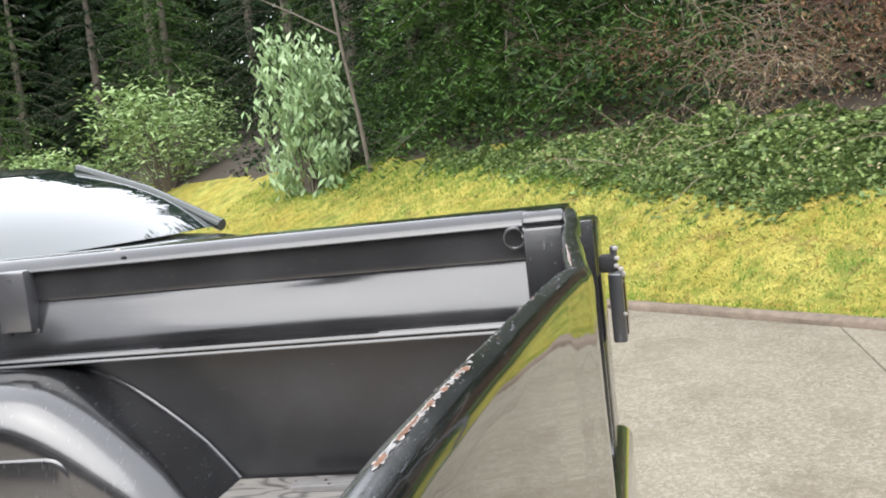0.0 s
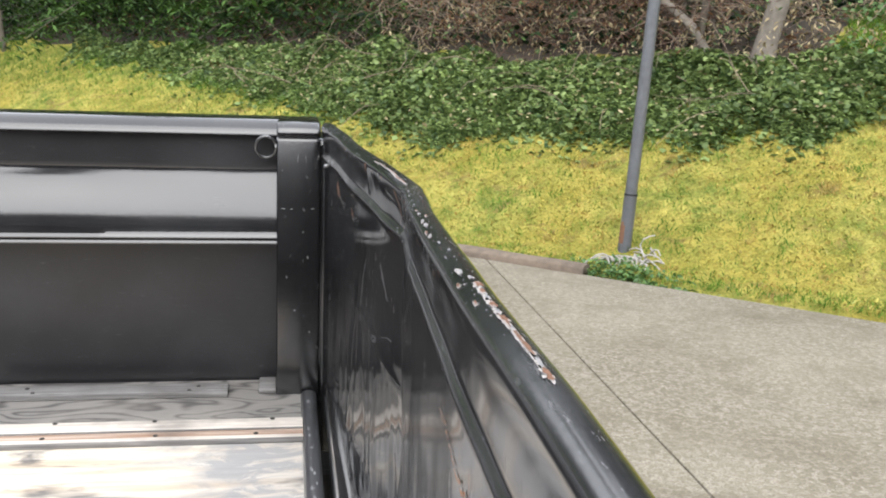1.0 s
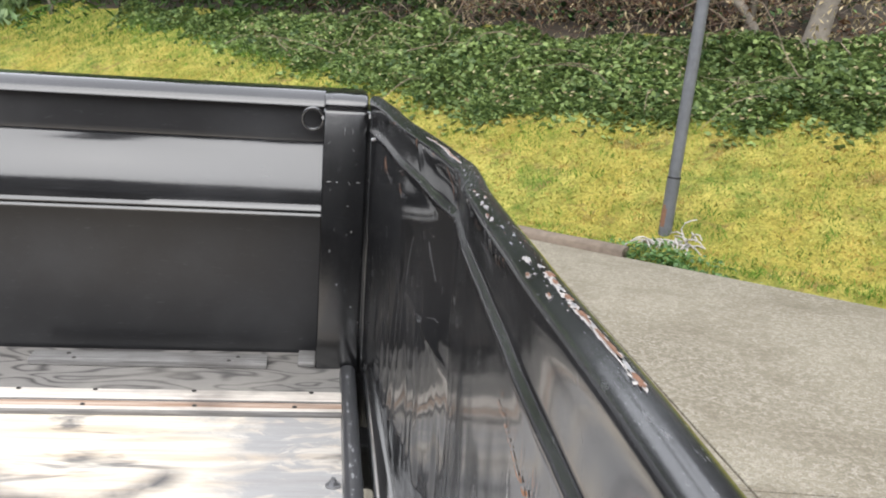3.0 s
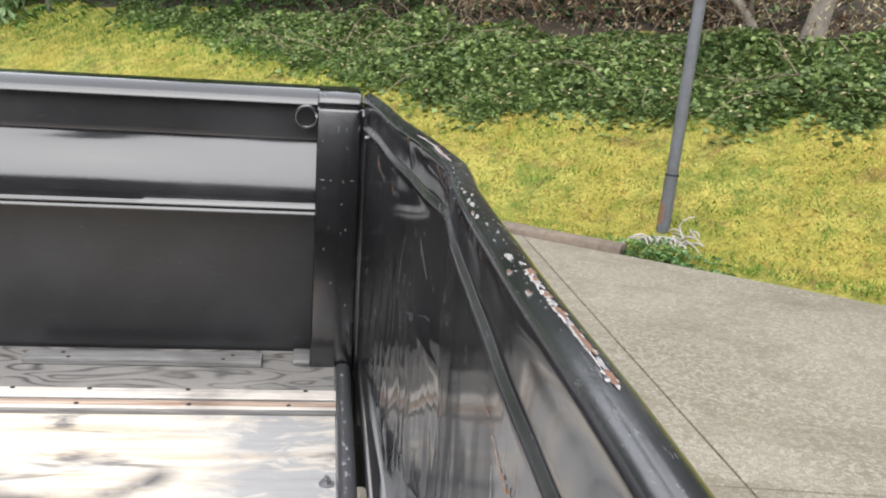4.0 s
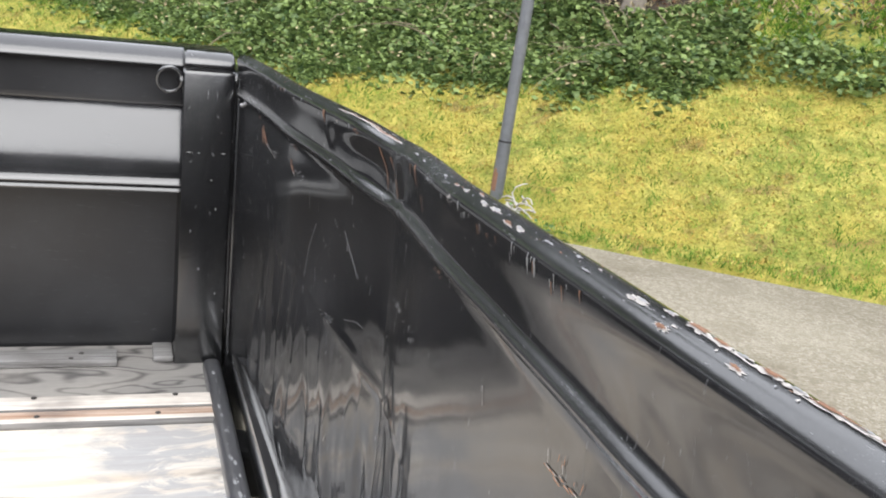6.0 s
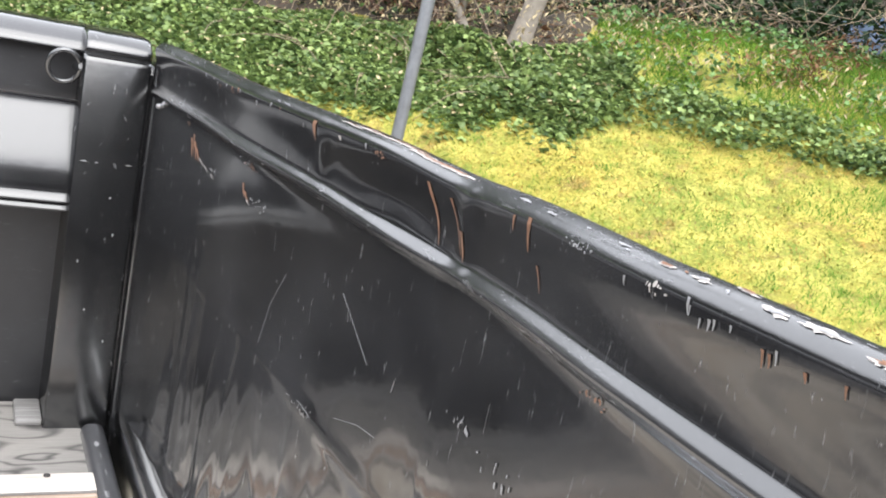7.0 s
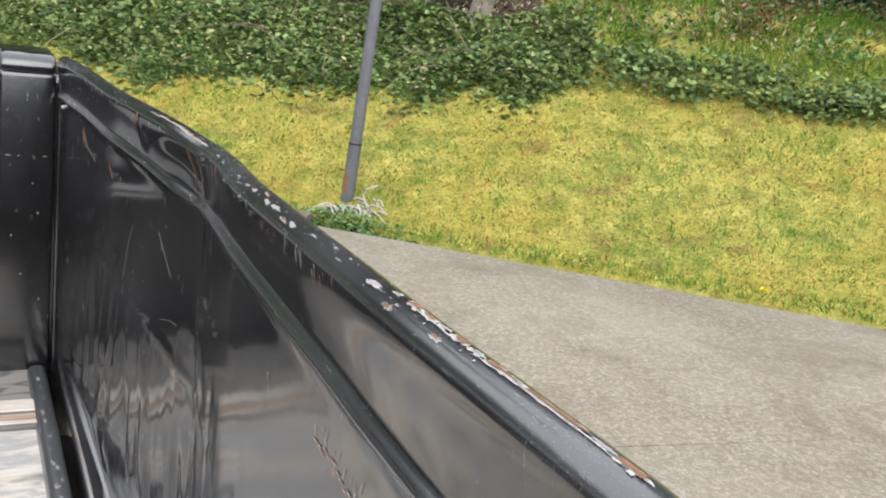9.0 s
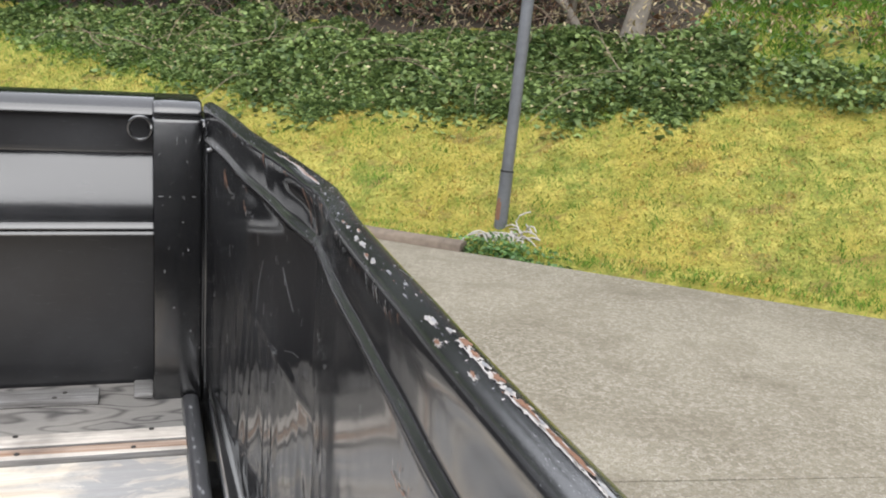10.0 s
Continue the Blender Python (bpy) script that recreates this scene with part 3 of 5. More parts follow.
on_truck(bar("rail_plug", [(-0.878, 0.04, 1.0695), (-0.878, 0.04, 1.074)], [0.007, 0.004], PRIMER, None, "pale rail plug"))

# bulkhead and cab end, which close the bed
on_truck(part("bulkhead", box(-1.99, -1.952, -1.62, 0.19, 0.45, 1.075, 0.008), PAINT_ROUGH, None, "plain black front wall of the bed"))
def tapered(x0, x1, y0, y1, z0, z1, fx0, fx1, fy, bevel):
    """A box whose top is drawn in at the back, front and sides."""
    bm_ = box(x0, x1, y0, y1, z0, z1)
    for q in bm_.verts:
        if q.co.z > (z0 + z1) / 2:
            q.co.x += -fx1 if q.co.x > (x0 + x1) / 2 else fx0
            q.co.y += -fy if q.co.y > (y0 + y1) / 2 else fy
    bmesh.ops.bevel(bm_, geom=bm_.edges[:], offset=bevel, segments=3, profile=0.5, affect="EDGES")
    return bm_


cab = on_truck(part("cab", box(-3.5, -2.03, -1.62, 0.19, 0.40, 1.10, 0.05, 3), PAINT, None, "black cab of the pickup", 40))
part("cab_top", tapered(-3.45, -2.05, -1.58, 0.15, 1.08, 1.72, 0.55, 0.12, 0.12, 0.05), PAINT, cab, smooth=40)
TRUCK_GLASS = plain("dark_cab_glass", (0.012, 0.014, 0.014), 0.06, 0.0, 0.1, 3, 0.0)
part("rear_window", box(-2.09, -2.055, -1.36, -0.07, 1.18, 1.58, 0.02), TRUCK_GLASS, cab, "dark rear window", 40)
for y in (-1.565, 0.095):
    part("side_window", box(-3.0, -2.3, y, y + 0.04, 1.16, 1.55, 0.018), TRUCK_GLASS, cab, "dark side window", 40)
on_truck(part("hood", tapered(-4.55, -3.48, -1.62, 0.19, 0.40, 1.08, 0.06, 0.0, 0.05, 0.06), PAINT, None, "black hood and front wings", 40))
on_truck(part("front_bumper", box(-4.68, -4.56, -1.62, 0.19, 0.42, 0.60, 0.03, 3), CHROME, None, "chromed front bumper", 40))
on_truck(part("under_frame", box(-3.9, -0.03, -1.3, -0.13, 0.30, 0.545, 0.02), DARK, None, "dark underside frame"))
on_truck(part("bed_pan", box(-1.951, -0.012, -1.535, 0.105, 0.545, 0.5715, 0.002), DARK, None, "black steel bed pan"))


def wheel(x, y):
    pts = [(x, y - 0.11, 0.33), (x, y + 0.11, 0.33)]
    w = on_truck(part("wheel", bmesh.new(), RUBBER, None))
    bm = bmesh.new()
    bmesh.ops.create_cone(bm, cap_ends=True, segments=40, radius1=0.33, radius2=0.33, depth=0.2, matrix=Matrix.Translation((x, y, 0.33)) @ Matrix.Rotation(radians(90), 4, "X"))
    bmesh.ops.bevel(bm, geom=[e for e in bm.edges if e.calc_length() < 0.1], offset=0.03, segments=3, affect="EDGES")
    part("tyre", bm, RUBBER, w, "black rubber tyre", 40)
    bm = bmesh.new()
    bmesh.ops.create_cone(bm, cap_ends=True, segments=32, radius1=0.19, radius2=0.19, depth=0.206, matrix=Matrix.Translation((x, y, 0.33)) @ Matrix.Rotation(radians(90), 4, "X"))
    part("rim", bm, STEEL, w, "steel rim", 40)


for x in (-1.15, -4.0):
    for y in (-1.53, 0.10):
        wheel(x, y)

# rear sill along the tailgate opening, a rounded scuffed edge
bm = box(-0.033, -0.005, -1.428, -0.004, 0.545, 0.596, 0.011, 4)
sill = on_truck(part("rear_sill", bm, PAINT_ROUGH, None, "scuffed black rounded rear sill edge", 50))
random.seed(5)
for k in range(34):
    y, ln, w = random.choice((random.uniform(-0.5, -0.05), random.uniform(-1.3, -0.05))), random.uniform(0.002, 0.012), random.uniform(0.0008, 0.0035)
    x = random.uniform(-0.0235, -0.0145)
    pts = [(x + w * math.sin(q) * random.uniform(0.4, 1.0), y + ln * math.cos(q) * random.uniform(0.5, 1.0), 0.5964) for q in np.linspace(0, 2 * math.pi, 9)[:-1]]
    solid("scratch", pts, [tuple(range(8))[::-1]], WORN, sill)

# ---- tailgate: double skin, bowed outwards by a knock, rolled top, pressed rib ----
BOW = ([-1.43, -1.3, -1.15, -1.0, -0.86, -0.76, -0.706, -0.66, -0.6, -0.5, -0.37, -0.18, 0.0], [0.030, 0.031, 0.035, 0.042, 0.048, 0.0555, 0.0605, 0.056, 0.050, 0.042, 0.031, 0.020, 0.004])
ROLL_X, ROLL_Z, ROLL_R = 0.0045, 1.0475, 0.0180
KINK = -0.706


def roll_shape(t):
    """The rounded top: a tight quarter that overhangs inside, a wide one falling off outside."""
    if math.cos(t) > 0:
        return ROLL_X - 0.0105 * math.cos(t), 1.0550 + 0.0105 * math.sin(t)
    return ROLL_X - 0.0150 * math.cos(t), ROLL_Z + ROLL_R * math.sin(t)


RIB = [(-0.0078, 0.0), (-0.0066, -0.0005), (-0.0050, -0.0017), (-0.0031, -0.0033), (-0.0014, -0.0043), (0.0, -0.0047), (0.0014, -0.0043), (0.0031, -0.0033), (0.0050, -0.0017), (0.0066, -0.0005), (0.0078, 0.0)]
GATE = [(0.010, 0.574), (0.002, 0.576), (-0.002, 0.582), (-0.003, 0.592), (0.0, 0.602)] + [(0.0005, z) for z in np.linspace(0.612, 0.994, 58)]
INNER = len(GATE)
GATE += [(d, 1.009 + z) for z, d in RIB]
GATE += [(0.0, 1.0205), (-0.0002, 1.0260), (-0.0008, 1.0315), (-0.0018, 1.0370), (-0.0032, 1.0425), (-0.0047, 1.0480)]
FACE_END = len(GATE)
GATE += [roll_shape(a) for a in np.linspace(0.0, math.pi * 0.95, 22)]
OUTER = len(GATE)
GATE += [(0.0198, 1.035), (0.0202, 1.015), (0.0210, 0.98), (0.0222, 0.92), (0.0230, 0.84), (0.0230, 0.74), (0.0225, 0.64), (0.020, 0.585), (0.015, 0.574)]
GATE_YS = np.linspace(-1.4385, -0.005, 476)


def smooth_bow(y):
    return sum(float(np.interp(y + d, *BOW)) * w for d, w in ((-0.014, 0.25), (0.0, 0.5), (0.014, 0.25)))


def bell(v, centre, width):
    return math.exp(-((v - centre) / width) ** 2)


def crumple(y, z):
    """Vertical folds and ripples low on the inner panel, and two long level creases."""
    ends = min(1.0, max(0.0, (-0.03 - y) / 0.12))
    low = min(1.0, max(0.0, (0.90 - z) / 0.16)) * min(1.0, max(0.0, (z - 0.60) / 0.08)) * ends
    ripple = noise.noise((y * 15.0, z * 3.0, 0.3)) * 0.0046 + noise.noise((y * 34.0, z * 4.0, 4.3)) * 0.0011 + noise.noise((y * 6.0 + z * 2.0, z * 5.0, 7.3)) * 0.0024 + noise.noise((y * 27.0 + z * 6.0, z * 10.0, 3.3)) * 0.0012
    fold = 0.0
    for c, lean, deep, wide in ((-0.24, 0.10, -0.0022, 0.012), (-0.33, -0.20, 0.0018, 0.010), (-0.39, -0.28, -0.0026, 0.013), (-0.46, 0.22, 0.0020, 0.012), (-0.55, 0.30, -0.0026, 0.016), (-0.68, 0.32, -0.0022, 0.018), (-0.82, 0.20, 0.0016, 0.022)):
        fold += deep * bell(y - lean * (z - 0.78), c, wide)
    crease = -0.0017 * bell(z, 0.859 + 0.08 * min(0.0, y + 0.45) + 0.005 * noise.noise((y * 7, 0, 0)), 0.005) * (1.0 if y > -0.75 else max(0.0, 1 + (y + 0.75) / 0.1))
    crease -= 0.0016 * bell(z, 0.664 + 0.004 * noise.noise((y * 9, 3, 0)), 0.005)
    broad = noise.noise((y * 3.2, z * 3.0, 8.0)) * 0.006
    ripple += 0.0050 * abs(noise.noise((y * 12.0 + z * 1.5, z * 1.6, 9.1))) + 0.0022 * abs(noise.noise((y * 29.0, z * 2.2, 2.6)))
    return low * (1.15 * ripple + fold) + ends * crease + ends * broad * min(1.0, max(0.0, (1.0 - z) / 0.2)) * 0.5


def gate_point(y, dx, z, inner):
    x = smooth_bow(y) + dx
    upper = max(0.0, min(1.0, (z - 0.9) / 0.15))
    x += 0.0016 * bell(y, KINK + 0.01, 0.05) * upper
    zz = z - 0.0042 * bell(y, KINK + 0.01, 0.06) * upper
    # the knock: an oval hollow between rib and roll, and a fold beside it
    x += 0.0034 * bell(y, KINK + 0.075, 0.048) * bell(z, 1.034, 0.014)
    x -= 0.0030 * bell(y, KINK - 0.004, 0.011) * bell(z, 1.036, 0.022)
    x -= 0.0016 * bell(y, -0.505, 0.014) * bell(z, 1.036, 0.016)
    zz -= 0.0022 * bell(y, -0.60, 0.07) * bell(z, 1.009, 0.012)
    if inner and z < 0.998:
        x += crumple(y, z)
    x += 0.0011 * noise.noise((y * 7.0, z * 6.0, 2.0)) + 0.0005 * noise.noise((y * 17.0, z * 13.0, 5.0)) * (1 if inner else 0.3)
    zz += 0.0048 * max(0.0, min(1.0, (y + 0.30) / 0.25)) * upper
    zz += 0.0105 * max(0.0, min(1.0, (-0.88 - y) / 0.45)) * max(0.0, min(1.0, (z - 1.022) / 0.03)) * min(1.0, 0.7 + max(0.0, (y + 1.42) / 0.4))
    return Vector((x, y, zz))


n = len(GATE)
gv, gf = [], []
for y in GATE_YS:
    for k, (dx, z) in enumerate(GATE):
        gv.append(gate_point(float(y), float(dx), float(z), k < FACE_END))
for i in range(len(GATE_YS) - 1):
    for k in range(n):
        gf.append((i * n + k, (i + 1) * n + k, (i + 1) * n + (k + 1) % n, i * n + (k + 1) % n))
gf.append(tuple(range(n)))
gf.append(tuple((len(GATE_YS) - 1) * n + k for k in range(n))[::-1])
tailgate = on_truck(solid("tailgate", gv, gf, PAINT_GATE, None, "dented glossy black tailgate with chipped top edge", 50))
tailgate.data.materials.append(PAINT_EDGE)
tailgate.data.materials.append(PAINT_OUTER)
for q in tailgate.data.polygons:
    k = q.vertices[0] % n
    if INNER + 2 <= k < INNER + 9 or FACE_END + 2 <= k < FACE_END + 22:
        q.material_index = 1
    if k >= OUTER - 7:
        q.material_index = 2
FACE_Z = [g[1] for g in GATE[:FACE_END + 9]]
FACE_X = [g[0] for g in GATE[:FACE_END + 9]]


def face_point(y, z, lift):
    return gate_point(y, float(np.interp(z, FACE_Z, FACE_X)) - lift, z, True)


def roll_point(y, a):
    """A place and outward direction on the rolled top: a is 0 at the inside, 90 on top, 180 outside."""
    t = radians(a)
    p = gate_point(y, *roll_shape(t), False)
    return p, Vector((-math.cos(t) * (1.0 if math.cos(t) > 0 else 0.75), 0, math.sin(t))).normalized()


def flake(y, a, length, width, material, lift, jag, parent=tailgate, name="paint_chip"):
    """A ragged chip in the paint of the rolled top."""
    v = []
    m = 18
    c, nrm = roll_point(y, a)
    v.append(c + nrm * lift)
    for k in range(m):
        t = 2 * math.pi * k / m
        r = 1 + jag * (random.random() - 0.5) * 2
        yy, aa = y + math.cos(t) * length * 0.5 * r, a + math.degrees(math.sin(t) * width * 0.5 * r / ROLL_R)
        p, nn = roll_point(min(max(yy, -1.42), -0.012), aa)
        v.append(p + nn * lift)
    solid(name, v, [(0, 1 + k, 1 + (k + 1) % m) for k in range(m)], material, parent)


def ribbon(y0, y1, a, width, material, lift, name="paint_chip"):
    """A long ragged strip of bared metal along the top."""
    m = max(4, int((y1 - y0) / 0.0025))
    low, high = [], []
    for k in range(m + 1):
        y = y0 + (y1 - y0) * k / m
        taper = math.sin(math.pi * (0.06 + 0.88 * k / m)) ** 0.5
        mid = a + 5 * noise.noise((y * 60, 1.0, 0.0))
        for out, s_ in ((low, -1), (high, 1)):
            p, nn = roll_point(y, mid + s_ * math.degrees(width * taper * random.uniform(0.25, 1.0) * 0.5 / ROLL_R))
            out.append(p + nn * lift)
    solid(name, low + high, [(k, k + 1, m + 2 + k, m + 1 + k) for k in range(m)], material, tailgate)


random.seed(11)
# the chain of flaked patches on top: white rims round rusty middles
for y, a, ln, wd, rusty in ((-1.326, 90, 0.013, 0.0055, 1), (-1.312, 92, 0.014, 0.0030, 0), (-1.294, 92, 0.018, 0.0034, 1), (-1.276, 91, 0.016, 0.0036, 1), (-1.260, 91, 0.012, 0.0040, 0), (-1.248, 91, 0.014, 0.0050, 1),
                            (-1.232, 90, 0.010, 0.0045, 0), (-1.219, 90, 0.013, 0.0065, 1), (-1.203, 91, 0.008, 0.0042, 0), (-1.192, 90, 0.011, 0.0050, 1), (-1.176, 92, 0.014, 0.0065, 1), (-1.158, 86, 0.008, 0.0042, 0), (-1.140, 70, 0.012, 0.0042, 0), (-1.134, 62, 0.006, 0.0025, 0),
                            (-1.21, 56, 0.008, 0.003, 1), (-1.165, 44, 0.009, 0.004, 1), (-1.092, 56, 0.007, 0.003, 0), (-1.075, 80, 0.006, 0.0036, 0), (-1.046, 66, 0.008, 0.004, 0), (-1.011, 52, 0.010, 0.004, 0), (-0.995, 46, 0.012, 0.004, 1),
                            (-0.968, 60, 0.015, 0.0045, 0), (-0.948, 56, 0.012, 0.005, 0), (-0.93, 80, 0.010, 0.004, 1), (-0.91, 60, 0.009, 0.004, 0), (-0.89, 56, 0.009, 0.003, 1), (-0.86, 60, 0.007, 0.003, 0), (-0.80, 50, 0.009, 0.003, 0), (-0.77, 54, 0.010, 0.004, 0)):
    bare = y < -1.12 or -1.02 < y < -0.88
    pale = PRIMER if bare else WORN
    flake(y, a, ln, wd * (1.0 if bare else 0.7), pale, 0.0004, 0.6)
    flake(y + ln * 0.3, a + 6 * (random.random() - 0.5), ln * 0.6, wd * 0.5, pale, 0.0005, 0.6)
    if not rusty and bare:
        flake(y, a + 1, ln * 0.7, wd * 0.55, WORN, 0.0007, 0.5)
    if rusty:
        flake(y + 0.001, a + 2, ln * 0.8, wd * 0.68, RUST, 0.0008, 0.5, name="rust_patch")
for y0, y1, a, w in ((-1.318, -1.294, 86, 0.0012), (-1.298, -1.262, 86, 0.0014), (-1.264, -1.23, 85, 0.0014), (-1.23, -1.195, 84, 0.0016), (-1.2, -1.17, 84, 0.0014)):
    ribbon(y0, y1, a, w, PRIMER, 0.0005)
for y0, y1, a, w in ((-1.30, -1.272, 92, 0.0018), (-1.262, -1.238, 91, 0.0018)):
    ribbon(y0, y1, a, w, RUST, 0.0009, "rust_patch")
# the rubbed stretch before the dent
for y0, y1, a, w in ((-0.705, -0.63, 58, 0.0042), (-0.66, -0.60, 66, 0.0034), (-0.61, -0.55, 64, 0.0026), (-0.565, -0.53, 56, 0.002)):
    ribbon(y0, y1, a, w, PRIMER, 0.0005)
    ribbon(y0 + 0.008, y1 - 0.008, a + 4, w * 0.6, RUST, 0.0009, "rust_patch")
for k in range(130):
    y = -1.24 + 1.16 * random.random()
    flake(y, 50 + 60 * random.random(), 0.001 + 0.003 * random.random() ** 2, 0.0005 + 0.0012 * random.random(), random.choice((PRIMER, STEEL, RUST, STEEL)), 0.0004, 0.5)


def face_flake(y, z, ln, ht, material, name="rust_patch"):
    """A ragged patch on the upright inner face."""
    m = 8
    tilt = 0.35 * (random.random() - 0.5)
    v = [face_point(y, z, 0.0007)]
    for k in range(m):
        t = 2 * math.pi * k / m
        r = 1 + 0.8 * (random.random() - 0.5)
        v.append(face_point(y + math.cos(t) * ln * r / 2 + tilt * math.sin(t) * ht, z + math.sin(t) * ht * r / 2, 0.0007))
    solid(name, v, [(0, 1 + (k + 1) % m, 1 + k) for k in range(m)], material, tailgate)


def scuff(y, z, ln, ht, m, count=6):
    """A cluster of small upright slivers where the paint is gone."""
    for _ in range(count * 2):
        face_flake(y + ln * random.gauss(0, 0.3), z + ht * random.gauss(0, 0.28), random.uniform(0.0005, 0.0022), ht * (0.12 + 0.35 * random.random()), m, "rust_patch" if m is RUST else "paint_chip")


def drip(y, z, width, length, material, name="paint_chip", lean=0.0):
    """A ragged chip that narrows downwards on the upright face."""
    left, right = [], []
    for k in range(6):
        t = k / 5
        w = width * (1 - t) ** 0.8 * random.uniform(0.7, 1.2) * 0.5 + 0.0002
        c = y + width * 0.25 * math.sin(3 * t + y * 50) + lean * t
        left.append(face_point(c - w, z - length * t, 0.0006))
        right.append(face_point(c + w, z - length * t, 0.0006))
    n_ = len(left)
    solid(name, left + right, [(k, k + 1, n_ + k + 1, n_ + k) for k in range(n_ - 1)], material, tailgate)


for y, z, ln, ht, m, count in ((-0.262, 0.9705, 0.026, 0.005, WORN, 7), (-0.395, 0.9705, 0.04, 0.006, WORN, 8), (-0.152, 0.9985, 0.010, 0.004, RUST, 4), (-0.368, 0.997, 0.03, 0.005, RUST, 8), (-0.35, 0.998, 0.03, 0.004, WORN, 5),
                               (-0.604, 1.054, 0.010, 0.005, RUST, 5), (-0.836, 1.0565, 0.024, 0.004, WORN, 9), (-0.892, 1.056, 0.016, 0.005, PRIMER, 5), (-0.862, 0.9985, 0.016, 0.005, RUST, 6),
                               (-1.19, 0.90, 0.012, 0.05, RUST, 6), (-1.20, 0.85, 0.014, 0.06, RUST, 9), (-1.205, 0.79, 0.018, 0.07, RUST, 8), (-1.215, 0.75, 0.02, 0.08, STEEL, 8), (-1.14, 0.935, 0.006, 0.03, STEEL, 4), (-0.545, 0.853, 0.03, 0.006, STEEL, 7), (-0.76, 0.935, 0.04, 0.010, WORN, 7), (-0.80, 0.93, 0.03, 0.012, WORN, 4)):
    scuff(y, z, ln, ht, m, count)
# fringe of short runs under the roll
for k in range(26):
    y = -1.10 + 0.26 * random.random()
    drip(y, random.uniform(1.051, 1.0585), random.uniform(0.0005, 0.0014), random.uniform(0.002, 0.007), random.choice((WORN, WORN, WORN, RUST)))
for k in range(16):
    drip(random.uniform(-0.62, -0.2), random.uniform(1.052, 1.0585), random.uniform(0.001, 0.003), random.uniform(0.002, 0.005), random.choice((WORN, RUST, WORN)))
for y, z, w, ln, lean in ((-0.497, 1.058, 0.008, 0.014, -0.002), (-0.664, 1.053, 0.0030, 0.034, -0.016), (-0.690, 1.050, 0.0022, 0.030, -0.018), (-0.706, 1.034, 0.006, 0.016, -0.004), (-0.785, 1.058, 0.0042, 0.017, -0.002), (-0.795, 1.037, 0.0012, 0.012, -0.006), (-0.770, 1.056, 0.0022, 0.008, 0.0),
                          (-0.168, 0.986, 0.006, 0.018, -0.010), (-0.174, 0.991, 0.004, 0.022, -0.008), (-0.180, 0.985, 0.008, 0.018, -0.012), (-0.188, 0.980, 0.008, 0.012, -0.014), (-0.352, 0.980, 0.005, 0.012, -0.004), (-0.358, 0.974, 0.011, 0.007, -0.010)):
    drip(y, z, w, ln, RUST, "rust_patch", lean)
for y, z, w, ln, lean in ((-0.205, 0.972, 0.010, 0.006, -0.014), (-0.225, 0.969, 0.010, 0.005, -0.014), (-0.25, 0.966, 0.008, 0.004, -0.012), (-0.365, 0.968, 0.008, 0.005, -0.01), (-0.539, 1.0545, 0.006, 0.004, -0.004), (-0.911, 1.058, 0.002, 0.008, -0.002), (-1.045, 1.057, 0.0024, 0.012, 0.0), (-1.013, 1.057, 0.002, 0.009, 0.0)):
    drip(y, z, w * 0.7, ln * 0.8, PRIMER if y > -0.6 else WORN, "paint_chip", lean)
# long hairline scratches
for path in (((-0.474, 0.934), (-0.452, 0.903), (-0.441, 0.867), (-0.440, 0.845)), ((-0.596, 0.869), (-0.63, 0.879), (-0.652, 0.881)), ((-0.576, 0.952), (-0.604, 0.935), (-0.627, 0.92)), ((-0.517, 0.853), (-0.54, 0.856), (-0.561, 0.853))):
    bar("scratch", [face_point(y, z, 0.0004) for y, z in path], 0.00014, WORN, tailgate, sides=4)
p = face_point(-0.030, 0.9965, 0.0)
bar("rivet", [p + Vector((0.002, 0, 0.0)), p + Vector((-0.0035, 0, 0))], [0.0036, 0.0026], STEEL, tailgate, "bare metal rivet head")
# a long rusty scrape near the driver's end, with upright splinters along it
for k in range(34):
    t = k / 33
    y, z = -1.078 - 0.19 * t + random.gauss(0, 0.001), 0.9655 + 0.003 * math.sin(9 * t) + random.gauss(0, 0.0012)
    w = 0.0009 + 0.0034 * bell(t, 0.72, 0.22)
    face_flake(y, z, 0.0072, w * random.uniform(0.7, 1.4), RUST_FRESH)
    face_flake(y + random.gauss(0, 0.002), z + w * 0.6, 0.005, 0.0007, PRIMER, "paint_chip")
    face_flake(y + random.gauss(0, 0.003), z + random.uniform(0.0, 0.014), 0.0006, random.uniform(0.004, 0.016) * (0.5 + bell(t, 0.75, 0.25)), RUST_FRESH if k % 3 else PRIMER, "scratch")
for k in range(90):
    y, z = -0.05 - 1.2 * random.random(), 0.62 + 0.35 * random.random()
    face_flake(y, z, 0.0003 + 0.0006 * random.random(), 0.003 + 0.014 * random.random() ** 2, STEEL, "scratch")

# latch, lamp and bumper on the outside of the tail
# filler added so that no light shows through the gap beside the tailgate
on_truck(part("tail_panel", box(0.003, 0.046, -0.0046, 0.03, 0.42, 1.046, 0.0015, 2), PAINT, None, "black jamb added to close the gap beside the tailgate", 40))
latch = on_truck(part("latch", box(0.052, 0.083, -0.03, 0.0, 0.955, 0.985, 0.006), RUBBER, None, "black tailgate latch with chipped paint", 40))
part("lever", box(0.072, 0.084, -0.024, -0.004, 0.98, 1.0, 0.004), PAINT_ROUGH, latch, smooth=40)
for dx, dz in ((0.078, 0.992), (0.0785, 0.975), (0.077, 0.962), (0.084, 0.956)):
    part("paint_chip", box(dx, dx + 0.009, -0.034, -0.026, dz, dz + 0.008, 0.003, 2), PRIMER, latch)
